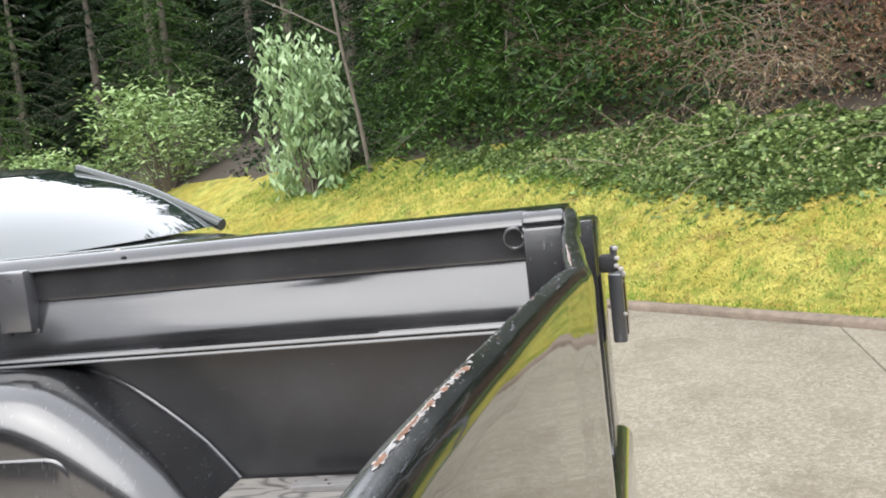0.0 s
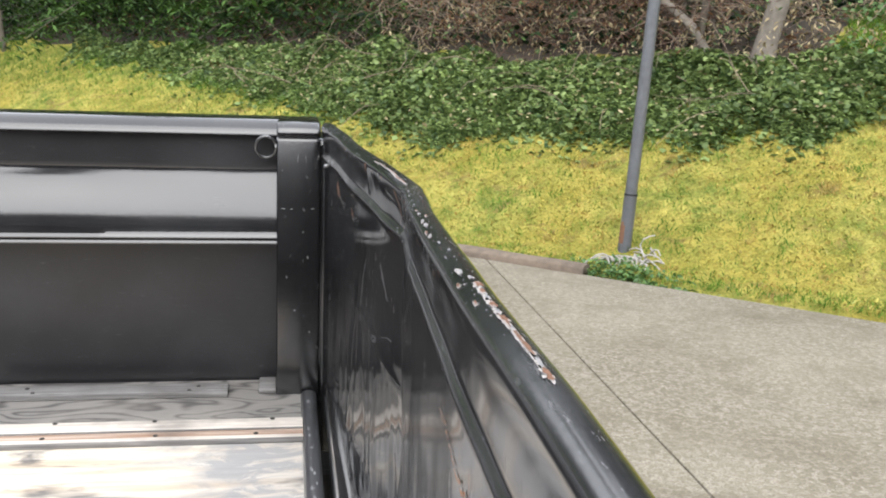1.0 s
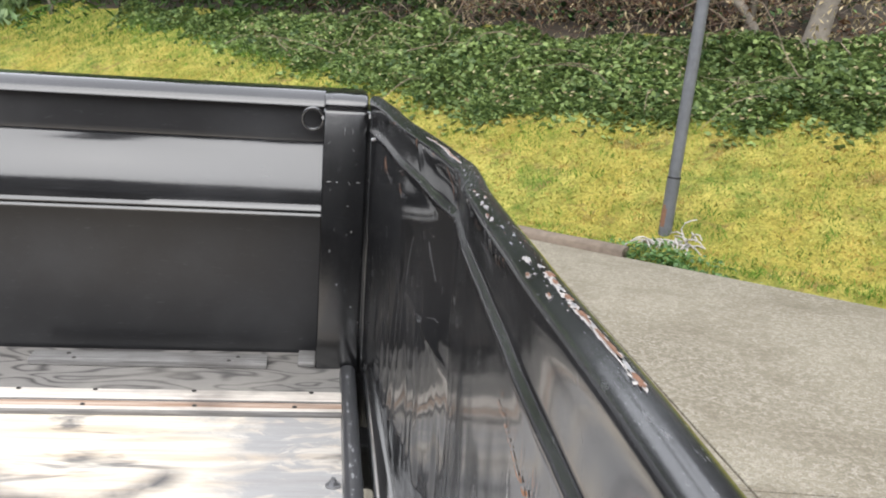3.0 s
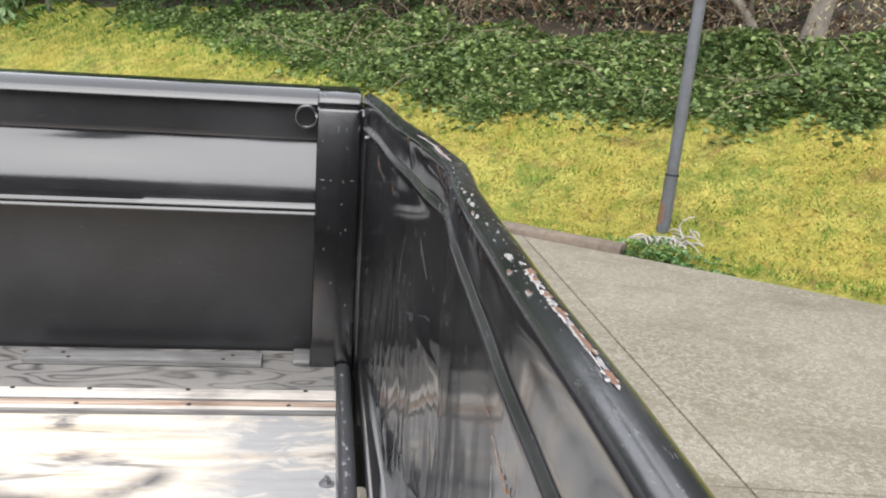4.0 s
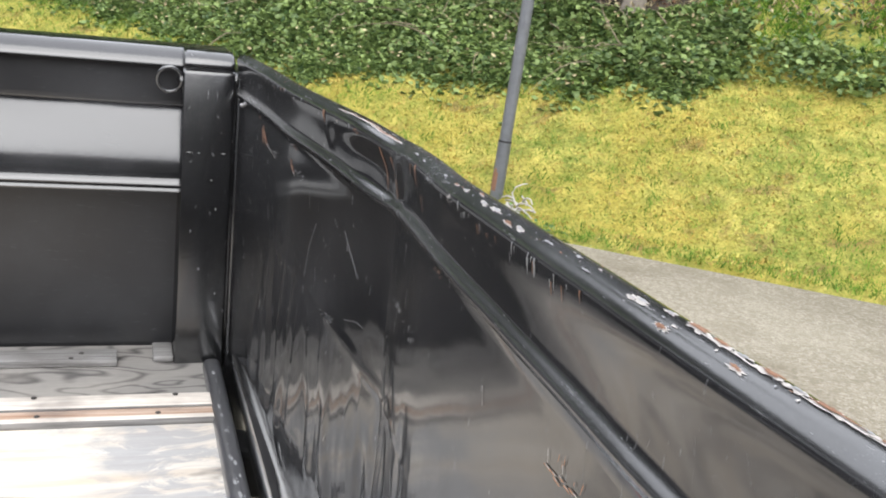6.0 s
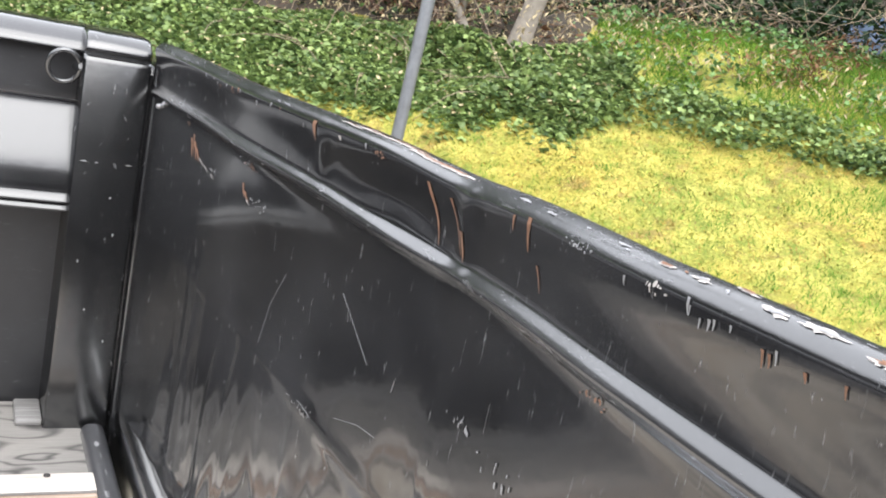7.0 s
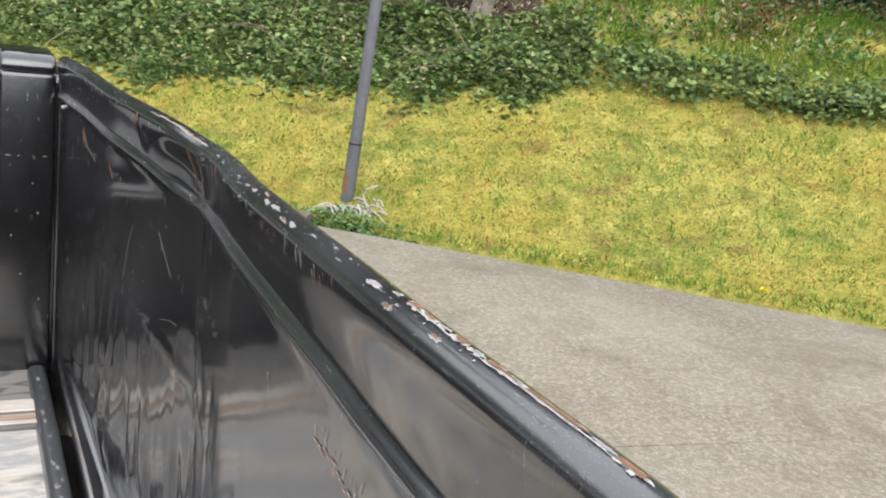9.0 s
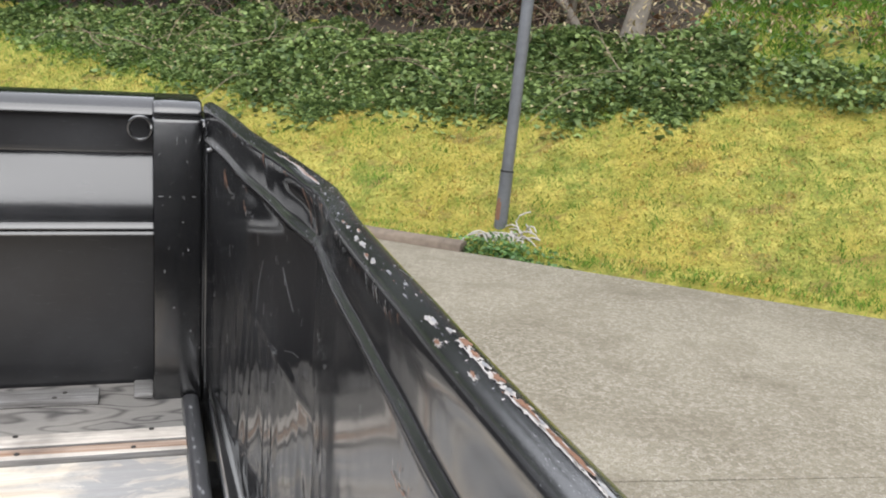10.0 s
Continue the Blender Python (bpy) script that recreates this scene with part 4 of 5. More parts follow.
lamp = on_truck(part("tail_lamp", box(0.063, 0.088, 0.02, 0.13, 0.822, 0.945, 0.005), PAINT_ROUGH, None, "slim dark tail lamp housing", 40))
part("screw", box(0.086, 0.094, 0.014, 0.022, 0.94, 0.95, 0.003, 2), PRIMER, lamp)
part("screw", box(0.084, 0.091, 0.014, 0.022, 0.87, 0.878, 0.003, 2), PRIMER, lamp)
part("lens", box(0.086, 0.0905, 0.03, 0.12, 0.835, 0.93, 0.004), LAMP_RED, lamp, "dark smoked lens", 40)
on_truck(part("tail_panel", box(-0.02, 0.050, 0.02, 0.19, 0.42, 1.040, 0.012, 3), PAINT, None, "black rear end of the bed side", 40))
on_truck(part("tail_panel", box(-0.02, 0.058, -1.62, -1.45, 0.42, 1.02, 0.012, 3), PAINT, None, "black rear end of the bed side", 40))
bumper = on_truck(part("bumper", box(0.005, 0.075, -1.62, 0.19, 0.50, 0.63, 0.022, 4), CHROME, None, "chromed rear bumper", 40))
part("bracket", box(-0.06, 0.03, -0.2, -0.12, 0.45, 0.53, 0.01), DARK, bumper)

# near corner cap that joins rail and tailgate
bm = bmesh.new()
prof = [(-0.060, 1.060), (-0.0575, 1.0680), (-0.05, 1.0718), (-0.01, 1.0732), (0.006, 1.0738), (0.016, 1.0728), (0.0215, 1.0690), (0.0245, 1.0672), (0.0265, 1.0692), (0.0295, 1.0728), (0.034, 1.0746), (0.040, 1.0742), (0.046, 1.0718), (0.052, 1.0684), (0.058, 1.0640), (0.064, 1.0560), (0.067, 1.046), (0.068, 1.03)]
rings = []
for y, d, low in ((-1.4280, 0.0, True), (-1.4280, 0.006, False), (-1.4290, 0.002, False), (-1.4320, 0.0, False), (-1.6, 0.0, False), (-1.618, 0.004, False), (-1.625, 0.012, False), (-1.625, 0.0, True)):
    back = [0.0115 * min(1.0, max(0.0, (x - 0.018) / 0.008)) * (1.0 if y > -1.5 else 0.0) for x, z in prof]
    dips = [min(d, 0.0018) if x > 0.024 and y > -1.5 else d for x, z in prof]
    rings.append([bm.verts.new((x, y - b, 1.0 if low else z - e)) for (x, z), b, e in zip(prof, back, dips)])
for a, b in zip(rings, rings[1:]):
    for k in range(len(prof) - 1):
        bm.faces.new((a[k], a[k + 1], b[k + 1], b[k]))
cap = on_truck(part("corner_cap", bm, PAINT_ROUGH, None, "scuffed black cap of the near bed corner", 45))
for k in range(60):
    mid = random.random() < 0.7
    x, y = (random.gauss(-0.016, 0.007), random.gauss(-1.546, 0.006)) if mid else (random.gauss(-0.035, 0.008), random.gauss(-1.55, 0.006))
    a, ln, w = random.gauss(2.6, 0.25), random.uniform(0.001, 0.004), random.uniform(0.00012, 0.0004)
    z = float(np.interp(x, [q[0] for q in prof[2:5]], [q[1] for q in prof[2:5]])) + 0.0003
    d, e = Vector((math.cos(a), math.sin(a), 0)) * ln, Vector((-math.sin(a), math.cos(a), 0)) * w
    c = Vector((x, y, z))
    solid("scratch", [c - d, c + e, c + d, c - e], [(0, 3, 2, 1)], WORN, cap)

# ---- load floor of the bed ----
floor_sheet = part("plywood_sheet", box(-1.94, -0.030, -1.425, -0.216, 0.5735, 0.585, 0.0015, 1), PLY, None, smooth=40)
tagged(floor_sheet, "worn pale plywood sheet with dark smears lying in the truck bed", "plywood")
back_sheet = part("plywood_sheet", box(-1.94, -0.030, -0.214, 0.083, 0.5735, 0.584, 0.0015, 1), PLY_DARK, None, smooth=40)
tagged(back_sheet, "grey stained plywood strip with winding grain in the truck bed", "plywood")
batten = thing("wood_batten", "worn wooden batten with a brown groove screwed to the plywood", "batten", -0.9, -0.17, 0.585)
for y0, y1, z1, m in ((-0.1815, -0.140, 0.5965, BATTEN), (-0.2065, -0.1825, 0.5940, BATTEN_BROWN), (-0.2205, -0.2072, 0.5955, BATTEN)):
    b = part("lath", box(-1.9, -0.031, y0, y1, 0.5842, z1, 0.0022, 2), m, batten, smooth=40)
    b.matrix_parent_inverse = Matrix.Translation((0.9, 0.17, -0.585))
    # front faces take the darker grey: dirt, with shade put into the colour
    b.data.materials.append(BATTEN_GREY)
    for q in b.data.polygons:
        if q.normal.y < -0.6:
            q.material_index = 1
small = part("wood_batten", box(-0.562, -0.160, -0.010, 0.038, 0.5842, 0.5965, 0.0025, 2), BATTEN_GREY, None, smooth=40)
tagged(small, "short thin grey wooden batten nailed to the bed floor", "batten")
block = part("wood_block", box(-0.107, -0.076, 0.005, 0.07, 0.5842, 0.594, 0.003, 2), BATTEN_GREY, None, smooth=40)
tagged(block, "small weathered wood offcut beside the corner post", "wood block")


def screw(x, y, z, r=0.004, label="dark screw head in the wood"):
    s = part("screw", bmesh.new(), SCREW_HEAD, None)
    bm = bmesh.new()
    bmesh.ops.create_uvsphere(bm, u_segments=12, v_segments=6, radius=r, matrix=Matrix.Translation((x, y, z)) @ Matrix.Diagonal((1, 1, 0.45, 1)))
    bm.to_mesh(s.data)
    bm.free()
    tagged(s, label, "screw", "screws in the bed floor")


for x, y in ((-0.501, 0.019), (-0.487, -0.003), (-0.212, 0.017), (-0.226, -0.003)):
    screw(x, y, 0.597)
for x in (-0.65, -0.534, -0.418, -0.266, -0.08):
    screw(x, -0.147, 0.5972)
for x in (-0.59, -0.425, -0.258, -0.105):
    screw(x, -0.201, 0.5945)
bolt = thing("bolt", "grey steel carriage bolt and washer in the plywood", "bolt", -0.045, -0.445, 0.585)
for name, r, z0, z1 in (("washer", 0.0105, 0.585, 0.5872), ("nut", 0.0065, 0.5872, 0.592), ("shank", 0.003, 0.592, 0.597)):
    bm = bmesh.new()
    bmesh.ops.create_cone(bm, cap_ends=True, segments=6 if name == "nut" else 20, radius1=r, radius2=r, depth=z1 - z0, matrix=Matrix.Translation((0, 0, (z0 + z1) / 2 - 0.585)))
    part(name, bm, STEEL, bolt, smooth=40)

# red stamp on the plywood, drawn as plain strokes
stamp = thing("red_stamp", "worn red ink stamp printed on the plywood", "stamp", -0.09, -0.66, 0.585)
for pts in ([(-0.03, 0.012), (0.012, 0.036), (0.012, 0.022), (-0.008, 0.012), (0.012, 0.002), (0.012, -0.008)], [(-0.028, -0.012), (0.012, -0.012), (0.012, -0.02), (-0.028, -0.02)],
            [(-0.028, -0.02), (-0.028, -0.04), (-0.02, -0.04), (-0.02, -0.02)], [(0.004, -0.02), (0.012, -0.02), (0.012, -0.04), (0.004, -0.04)]):
    solid("stroke", [(x, y, 0.0006) for x, y in pts], [tuple(range(len(pts)))[::-1]], RED_INK, stamp)

# ---- kerb, pole and small things at the foot of the bank ----
kerb = thing("timber_kerb", "weathered grey timber kerb along the grass edge", "kerb", TOE.x, TOE.y, 0)
lengths = ((-0.02, -2.45), (-2.47, -4.9), (-4.92, -7.4), (-7.42, -9.9))
for u0, u1 in lengths:
    bm = bmesh.new()
    n = 14
    rings = []
    for k in range(n + 1):
        u = u0 + (u1 - u0) * k / n
        ring_ = []
        for v, z in ((-0.035, -0.03), (-0.038, 0.03), (-0.02, 0.048), (0.05, 0.05), (0.066, 0.035), (0.068, -0.03)):
            x, y = plan(u, v + 0.006 * noise.noise((u * 3, z * 9, v * 5)))
            ring_.append(bm.verts.new((x - TOE.x, y - TOE.y, z + 0.014 * noise.noise((u * 3.3, v * 20, 1.0)))))
        rings.append(ring_)
    for a, b in zip(rings, rings[1:]):
        for j in range(6):
            bm.faces.new((a[j], a[(j + 1) % 6], b[(j + 1) % 6], b[j]))
    bm.faces.new(rings[0])
    bm.faces.new(rings[-1])
    part("beam", bm, TIMBER, kerb, smooth=50)

pole = thing("metal_pole", "grey weathered steel pole with a sleeve joint and rust", "pole", 1.945, 3.74, 0.0)
up = Vector((0.048, 0.0, 1.0))
bar("lower_tube", [up * z for z in (-0.05, 0.2, 0.425)], 0.039, POLE, pole, sides=24)
bar("upper_tube", [up * z for z in (0.42, 1.5, 2.6, 3.6)], 0.0355, POLE, pole, sides=24)
bar("sleeve", [up * z for z in (0.418, 0.429)], [0.0405, 0.0395], DARK, pole, "dark joint ring", sides=24)
v, f = [], []
for i in range(7):
    for k in range(5):
        a = radians(172 + 15 * k)
        z = 0.13 + 0.022 * i
        v.append(up * z + Vector((math.cos(a), math.sin(a), 0)) * 0.0396)
for i in range(6):
    for k in range(4):
        if not ((i, k) in ((0, 0), (5, 3), (5, 0))):
            f.append((i * 5 + k, i * 5 + k + 1, i * 5 + k + 6, i * 5 + k + 5))
solid("rust_stain", v, f, RUST, pole, "rust stain", 60)


# ---- planting helpers ----
def leaf_mesh(name, centres, sizes, material, parent=None, label="", droop=0.3, flat=0.5, shape=0.55):
    """Many small folded leaves, four corners and a fold each."""
    n = len(centres)
    c = np.asarray(centres, float)
    s = np.asarray(sizes, float).reshape(-1, 1)
    turn = rng.uniform(0, 2 * np.pi, n)
    d = np.stack([np.cos(turn), np.sin(turn), -droop + flat * rng.normal(0, 0.6, n)], 1)
    d /= np.linalg.norm(d, axis=1, keepdims=True)
    r = rng.normal(0, 1, (n, 3)) * 0.5 + np.array([0, 0, 1.0])
    w = np.cross(d, r)
    w /= np.linalg.norm(w, axis=1, keepdims=True)
    up_ = np.cross(w, d)
    a, b = c - d * s * 0.5, c + d * s * 0.5
    l = c + w * s * shape * 0.5 + up_ * s * 0.1
    q = c - w * s * shape * 0.5 + up_ * s * 0.1
    verts = np.stack([a, q, b, l], 1).reshape(-1, 3)
    faces = np.arange(4 * n).reshape(-1, 4)
    tri = np.concatenate([faces[:, [0, 1, 2]], faces[:, [0, 2, 3]]])
    mesh = bpy.data.meshes.new(name)
    mesh.vertices.add(len(verts))
    mesh.vertices.foreach_set("co", verts.ravel())
    mesh.loops.add(tri.size)
    mesh.loops.foreach_set("vertex_index", tri.ravel())
    mesh.polygons.add(len(tri))
    mesh.polygons.foreach_set("loop_start", np.arange(0, tri.size, 3))
    mesh.polygons.foreach_set("loop_total", np.full(len(tri), 3))
    mesh.materials.append(material)
    mesh.update(calc_edges=True)
    return link(name, mesh, parent, label)


def blade_mesh(name, feet, heights, widths, material, lean=0.5, parent=None, label=""):
    """Upright narrow blades, one triangle each."""
    n = len(feet)
    p = np.asarray(feet, float)
    t = rng.uniform(0, 2 * np.pi, n)
    side = np.stack([np.cos(t), np.sin(t), np.zeros(n)], 1) * np.asarray(widths).reshape(-1, 1) * 0.5
    tip = p + np.stack([rng.normal(0, lean, n), rng.normal(0, lean, n), np.ones(n)], 1) * np.asarray(heights).reshape(-1, 1)
    verts = np.stack([p - side, p + side, tip], 1).reshape(-1, 3)
    tri = np.arange(3 * n).reshape(-1, 3)
    mesh = bpy.data.meshes.new(name)
    mesh.vertices.add(len(verts))
    mesh.vertices.foreach_set("co", verts.ravel())
    mesh.loops.add(tri.size)
    mesh.loops.foreach_set("vertex_index", tri.ravel())
    mesh.polygons.add(n)
    mesh.polygons.foreach_set("loop_start", np.arange(0, tri.size, 3))
    mesh.polygons.foreach_set("loop_total", np.full(n, 3))
    mesh.materials.append(material)
    mesh.update(calc_edges=True)
    return link(name, mesh, parent, label)


def on_bank(u, v, up_=0.0):
    x, y = plan(u, v)
    return (x, y, rise(u, v) + up_)


def ivy_low(u):
    """The lower edge of the ivy bed."""
    return float(np.interp(u, [-9, -6, -4.6, -3.4, -2.7, -1.9, -1.1, -0.2, 0.33, 0.8, 1.2], [2.4, 2.1, 1.75, 1.58, 1.45, 1.24, 1.46, 1.5, 1.58, 1.62, 2.0])) + 0.16 * noise.noise((u * 3.1, 0.0, 9.0))


# grass and moss
feet, hs, feet2, hs2 = [], [], [], []
count = 0
while count < 95000:
    u, v = rng.uniform(-12, 5.5), rng.uniform(0.04, 3.5)
    if v > 1.0 and u < 1.0 and v > ivy_low(u) + 0.12:
        continue
    if u < -5 and rng.random() < 0.5 or u > 0.9 and v > 2.35 + 0.25 * noise.noise((u * 1.7, 0, 2)):
        continue
    count += 1
    tuft = noise.noise((u * 2.2, v * 2.2, 4.0)) + 0.5 * noise.noise((u * 7, v * 7, 1.0))
    edge = max(0.0, 1 - v / 0.55)
    # greener turf far left and high up; its darker green also paints tree shade
    edge = max(edge, 0.45 * min(1.0, max(0.0, -u - 3.4) / 1.5), 1.3 * min(1.0, max(0.0, -u - 2.2)) * min(1.0, max(0.0, v - 1.2) / 0.6))
    green = tuft > 0.28 or rng.random() < 0.12 + 0.55 * edge or (v > 2.2 and u > 0.8 and rng.random() < 0.5)
    (feet2 if green else feet).append(on_bank(u, v))
    (hs2 if green else hs).append((0.010 + 0.014 * rng.random()) * ((1.7 + 2.0 * max(0.0, edge - 0.6)) if green else 1.0))
tagged(blade_mesh("moss_tufts", feet, hs, 0.007 + 0.006 * rng.random(len(feet)), TURF, 0.9), "yellow mossy turf covering the bank", "grass", kind="stuff")
tagged(blade_mesh("grass_blades", feet2, hs2, 0.004 + 0.004 * rng.random(len(feet2)), BLADE_GREEN, 0.6), "short green grass growing through the moss", "grass", kind="stuff")

# rough green grass, brambles and dead stalks on the upper bank
feet, hs = [], []
for _ in range(26000):
    u, v = rng.uniform(0.7, 6.0), rng.uniform(2.3, 4.0)
    if noise.noise((u * 2.6, v * 2.6, 6.0)) < -0.25:
        continue
    feet.append(on_bank(u, v))
    hs.append(0.03 + 0.07 * rng.random())
tagged(blade_mesh("rough_grass", feet, hs, 0.006 + 0.006 * rng.random(len(feet)), BLADE_GREEN, 0.7), "longer rough green grass on the upper bank", "grass", kind="stuff")
c, s = [], []
for k in range(70):
    cu, cv = rng.uniform(0.7, 5.8), rng.uniform(2.5, 4.0)
    for _ in range(60):
        c.append(on_bank(cu + rng.normal(0, 0.14), cv + rng.normal(0, 0.09), 0.02 + 0.16 * rng.random()))
        s.append(rng.uniform(0.03, 0.065))
tagged(leaf_mesh("bramble_patches", c, s, SHRUB, droop=0.3, flat=0.8, shape=0.7), "low green bramble patches on the upper bank", "brambles", kind="stuff")
c, s = [], []
for k in range(26):
    cu, cv = rng.uniform(0.7, 5.5), rng.uniform(2.7, 4.1)
    for _ in range(50):
        c.append(on_bank(cu + rng.normal(0, 0.13), cv + rng.normal(0, 0.08), 0.03 + 0.2 * rng.random()))
        s.append(rng.uniform(0.03, 0.08))
tagged(leaf_mesh("dead_bracken", c, s, FERN_DEAD, droop=0.6, flat=0.7, shape=0.25), "brown dead bracken among the brambles", "bracken", kind="stuff")
# thicket in the dark needle green, which paints in its shade
c, s = [], []
for _ in range(9000):
    u, v = rng.uniform(0.3, 7.0), rng.uniform(4.0, 5.6)
    c.append(on_bank(u, v, rng.uniform(0.0, 1.0) * (0.25 + 1.1 * (v - 4.0))))
    s.append(rng.uniform(0.05, 0.14))
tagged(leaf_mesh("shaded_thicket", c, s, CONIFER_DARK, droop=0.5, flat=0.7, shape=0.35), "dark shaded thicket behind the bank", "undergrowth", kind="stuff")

# ivy and bramble bed
c, s = [], []
while len(c) < 40000:
    u, v = rng.uniform(-7.5, 1.15), rng.uniform(1.0, 3.2)
    low = ivy_low(u)
    if v < low and rng.random() > 0.45 * math.exp(-(low - v) / 0.07) or v > 2.5 + 0.15 * noise.noise((u * 2, 3, 3)):
        continue
    if noise.noise((u * 5, v * 5, 2.0)) > 0.42 and rng.random() < 0.7:
        continue
    if u < -3 and rng.random() < min(0.35, (-3 - u) * 0.12):
        continue
    mound = 0.16 * (0.6 + noise.noise((u * 1.8, v * 1.8, 6.0))) * min(1.0, max(0.05, (v - low) / 0.3 + 0.2))
    c.append(on_bank(u, v, max(0.01, mound * rng.uniform(0.55, 1.1))))
    s.append(rng.uniform(0.036, 0.072))
for k in range(24):
    cu, cv = rng.uniform(1.0, 3.6), rng.uniform(1.9, 2.3)
    for _ in range(160):
        u, v = cu + rng.normal(0, 0.16), cv + rng.normal(0, 0.08)
        c.append(on_bank(u, v, 0.02 + 0.1 * rng.random()))
        s.append(rng.uniform(0.03, 0.06))
tagged(leaf_mesh("ivy_bed", c, s, IVY, droop=0.25, flat=0.7, shape=0.85), "dense green ivy and bramble ground cover on the bank", "ivy", kind="stuff")

c, s = [], []
for _ in range(1500):
    u, v = rng.uniform(-5.5, 1.1), rng.uniform(1.1, 2.6)
    if v < ivy_low(u) - 0.1:
        continue
    c.append(on_bank(u, v, 0.07 + 0.10 * rng.random()))
    s.append(rng.uniform(0.02, 0.05))
tagged(leaf_mesh("dry_leaves", c, s, STRAW, droop=0.2, flat=0.8, shape=0.5), "pale dry leaves caught in the ivy", "leaf litter", kind="stuff")


def stick(points, r0, r1, sides=5):
    n_ = len(points)
    return sweep(points, [r0 + (r1 - r0) * k / (n_ - 1) for k in range(n_)], sides)


def tangle(name, label, category, spots, count, length, radius, material, lift=0.5, arch_=0.4, kind="stuff"):
    """A thicket of thin crooked stems."""
    allv, allf = [], []
    for _ in range(count):
        u, v, spread_, h = spots[rng.integers(len(spots))]
        base = Vector(on_bank(u + rng.normal(0, spread_), max(0.1, v + rng.normal(0, spread_ * 0.5)), rng.uniform(0.0, h)))
        d = Vector((rng.normal(), rng.normal(), lift + rng.normal(0, 0.5))).normalized()
        pts = [base]
        ln = length * rng.uniform(0.4, 1.2)
        for k in range(5):
            d = (d + Vector((rng.normal(0, 0.28), rng.normal(0, 0.28), rng.normal(0, 0.2) - arch_ * 0.3))).normalized()
            q = pts[-1] + d * ln / 5
            pts.append(q)
        vv, ff = stick(pts, radius * rng.uniform(0.6, 1.3), radius * 0.35, 4)
        o = len(allv)
        allv += vv
        allf += [tuple(i + o for i in g) for g in ff]
    return tagged(solid(name, allv, allf, material), label, category, kind=kind)


tangle("bramble_stems", "dry brown bramble stems arching over the ivy", "brambles", [(u, 2.0, 0.5, 0.15) for u in (-4, -3, -2.5, -1.5, -0.8, 0.2)], 90, 0.7, 0.004, TWIG, 0.5, 0.6)
tangle("brushwood", "tangled pale dead brushwood under the trees", "brushwood", [(-3.2, 2.9, 0.35, 0.9), (-2.9, 2.8, 0.25, 0.6), (-3.5, 3.1, 0.4, 1.1)], 260, 0.8, 0.004, TWIG, 0.1, 0.5)
tangle("russet_brush", "reddish brown dead undergrowth at the wood's edge", "undergrowth", [(-2.3, 2.85, 0.3, 0.8), (-1.6, 2.8, 0.3, 0.8), (-1.0, 2.8, 0.3, 0.7), (-0.4, 2.8, 0.3, 0.6), (-4.8, 3.1, 0.5, 0.8)], 520, 1.0, 0.004, TWIG_RED, 0.5, 0.35)
tangle("twig_brush", "grey brown leafless twigs at the wood's edge", "undergrowth", [(-1.2, 2.75, 0.4, 0.4), (-0.2, 2.75, 0.35, 0.4), (0.5, 3.6, 0.5, 0.2), (-2.2, 3.0, 0.4, 0.4), (1.6, 4.1, 0.7, 0.3), (2.6, 4.3, 0.7, 0.4), (3.8, 4.3, 0.6, 0.4), (1.0, 4.0, 0.5, 0.5)], 430, 0.8, 0.004, TWIG, 0.6, 0.5)


def fern(name, spots, material, label, per=500, r=0.3):
    c_, s_ = [], []
    for u, v, h in spots:
        for _ in range(per):
            c_.append(on_bank(u + rng.normal(0, r), v + rng.normal(0, r * 0.5), abs(h + rng.normal(0, 0.16))))
            s_.append(rng.uniform(0.03, 0.07))
    return tagged(leaf_mesh(name, c_, s_, material, droop=0.9, flat=0.6, shape=0.3), label, "fern", kind="stuff")


fern("dead_fern", [(-1.3, 2.75, 0.75), (-1.0, 2.75, 0.45), (-1.9, 2.85, 0.6), (-2.4, 2.9, 0.9), (-0.9, 2.7, 0.7), (-2.0, 2.8, 0.3)], FERN_DEAD, "orange-brown dead fern fronds among the twigs", 260, 0.22)
fern("bank_straw", [(0.9, 2.75, 0.05), (1.4, 2.7, 0.05), (0.6, 2.8, 0.1), (2.0, 2.8, 0.05), (2.6, 2.6, 0.06), (1.0, 3.5, 0.08), (1.7, 3.6, 0.1), (3.1, 3.5, 0.08), (4.4, 3.5, 0.1)], STRAW, "pale dry grass below the bare tree", 130, 0.25)
fern("wood_edge_straw", [(u, 2.55 + 0.2 * (k % 2), 0.12 + 0.12 * (k % 3)) for k, u in enumerate((-3.0, -2.5, -2.1, -1.7, -1.3, -0.9, -0.5, -0.1, 0.3))], STRAW, "pale straw and dead stalks along the wood's edge", 170, 0.25)
fern("russet_fern", [(u, 2.7, 0.35 + 0.2 * (k % 3)) for k, u in enumerate((-2.6, -1.9, -1.2, -0.5, -3.4, -4.2))], FERN_DEAD, "russet dead fronds hanging in the brush", 260, 0.3)
fern("bramble_leaves", [(-2.6, 3.4, 1.3), (-1.8, 3.6, 1.4), (-1.2, 3.6, 1.2), (-0.6, 3.4, 1.0), (-3.0, 3.6, 1.5), (-4.4, 3.4, 0.9), (-0.2, 3.6, 1.3)], SHRUB, "green bramble leaves hanging in the undergrowth", 150, 0.35)


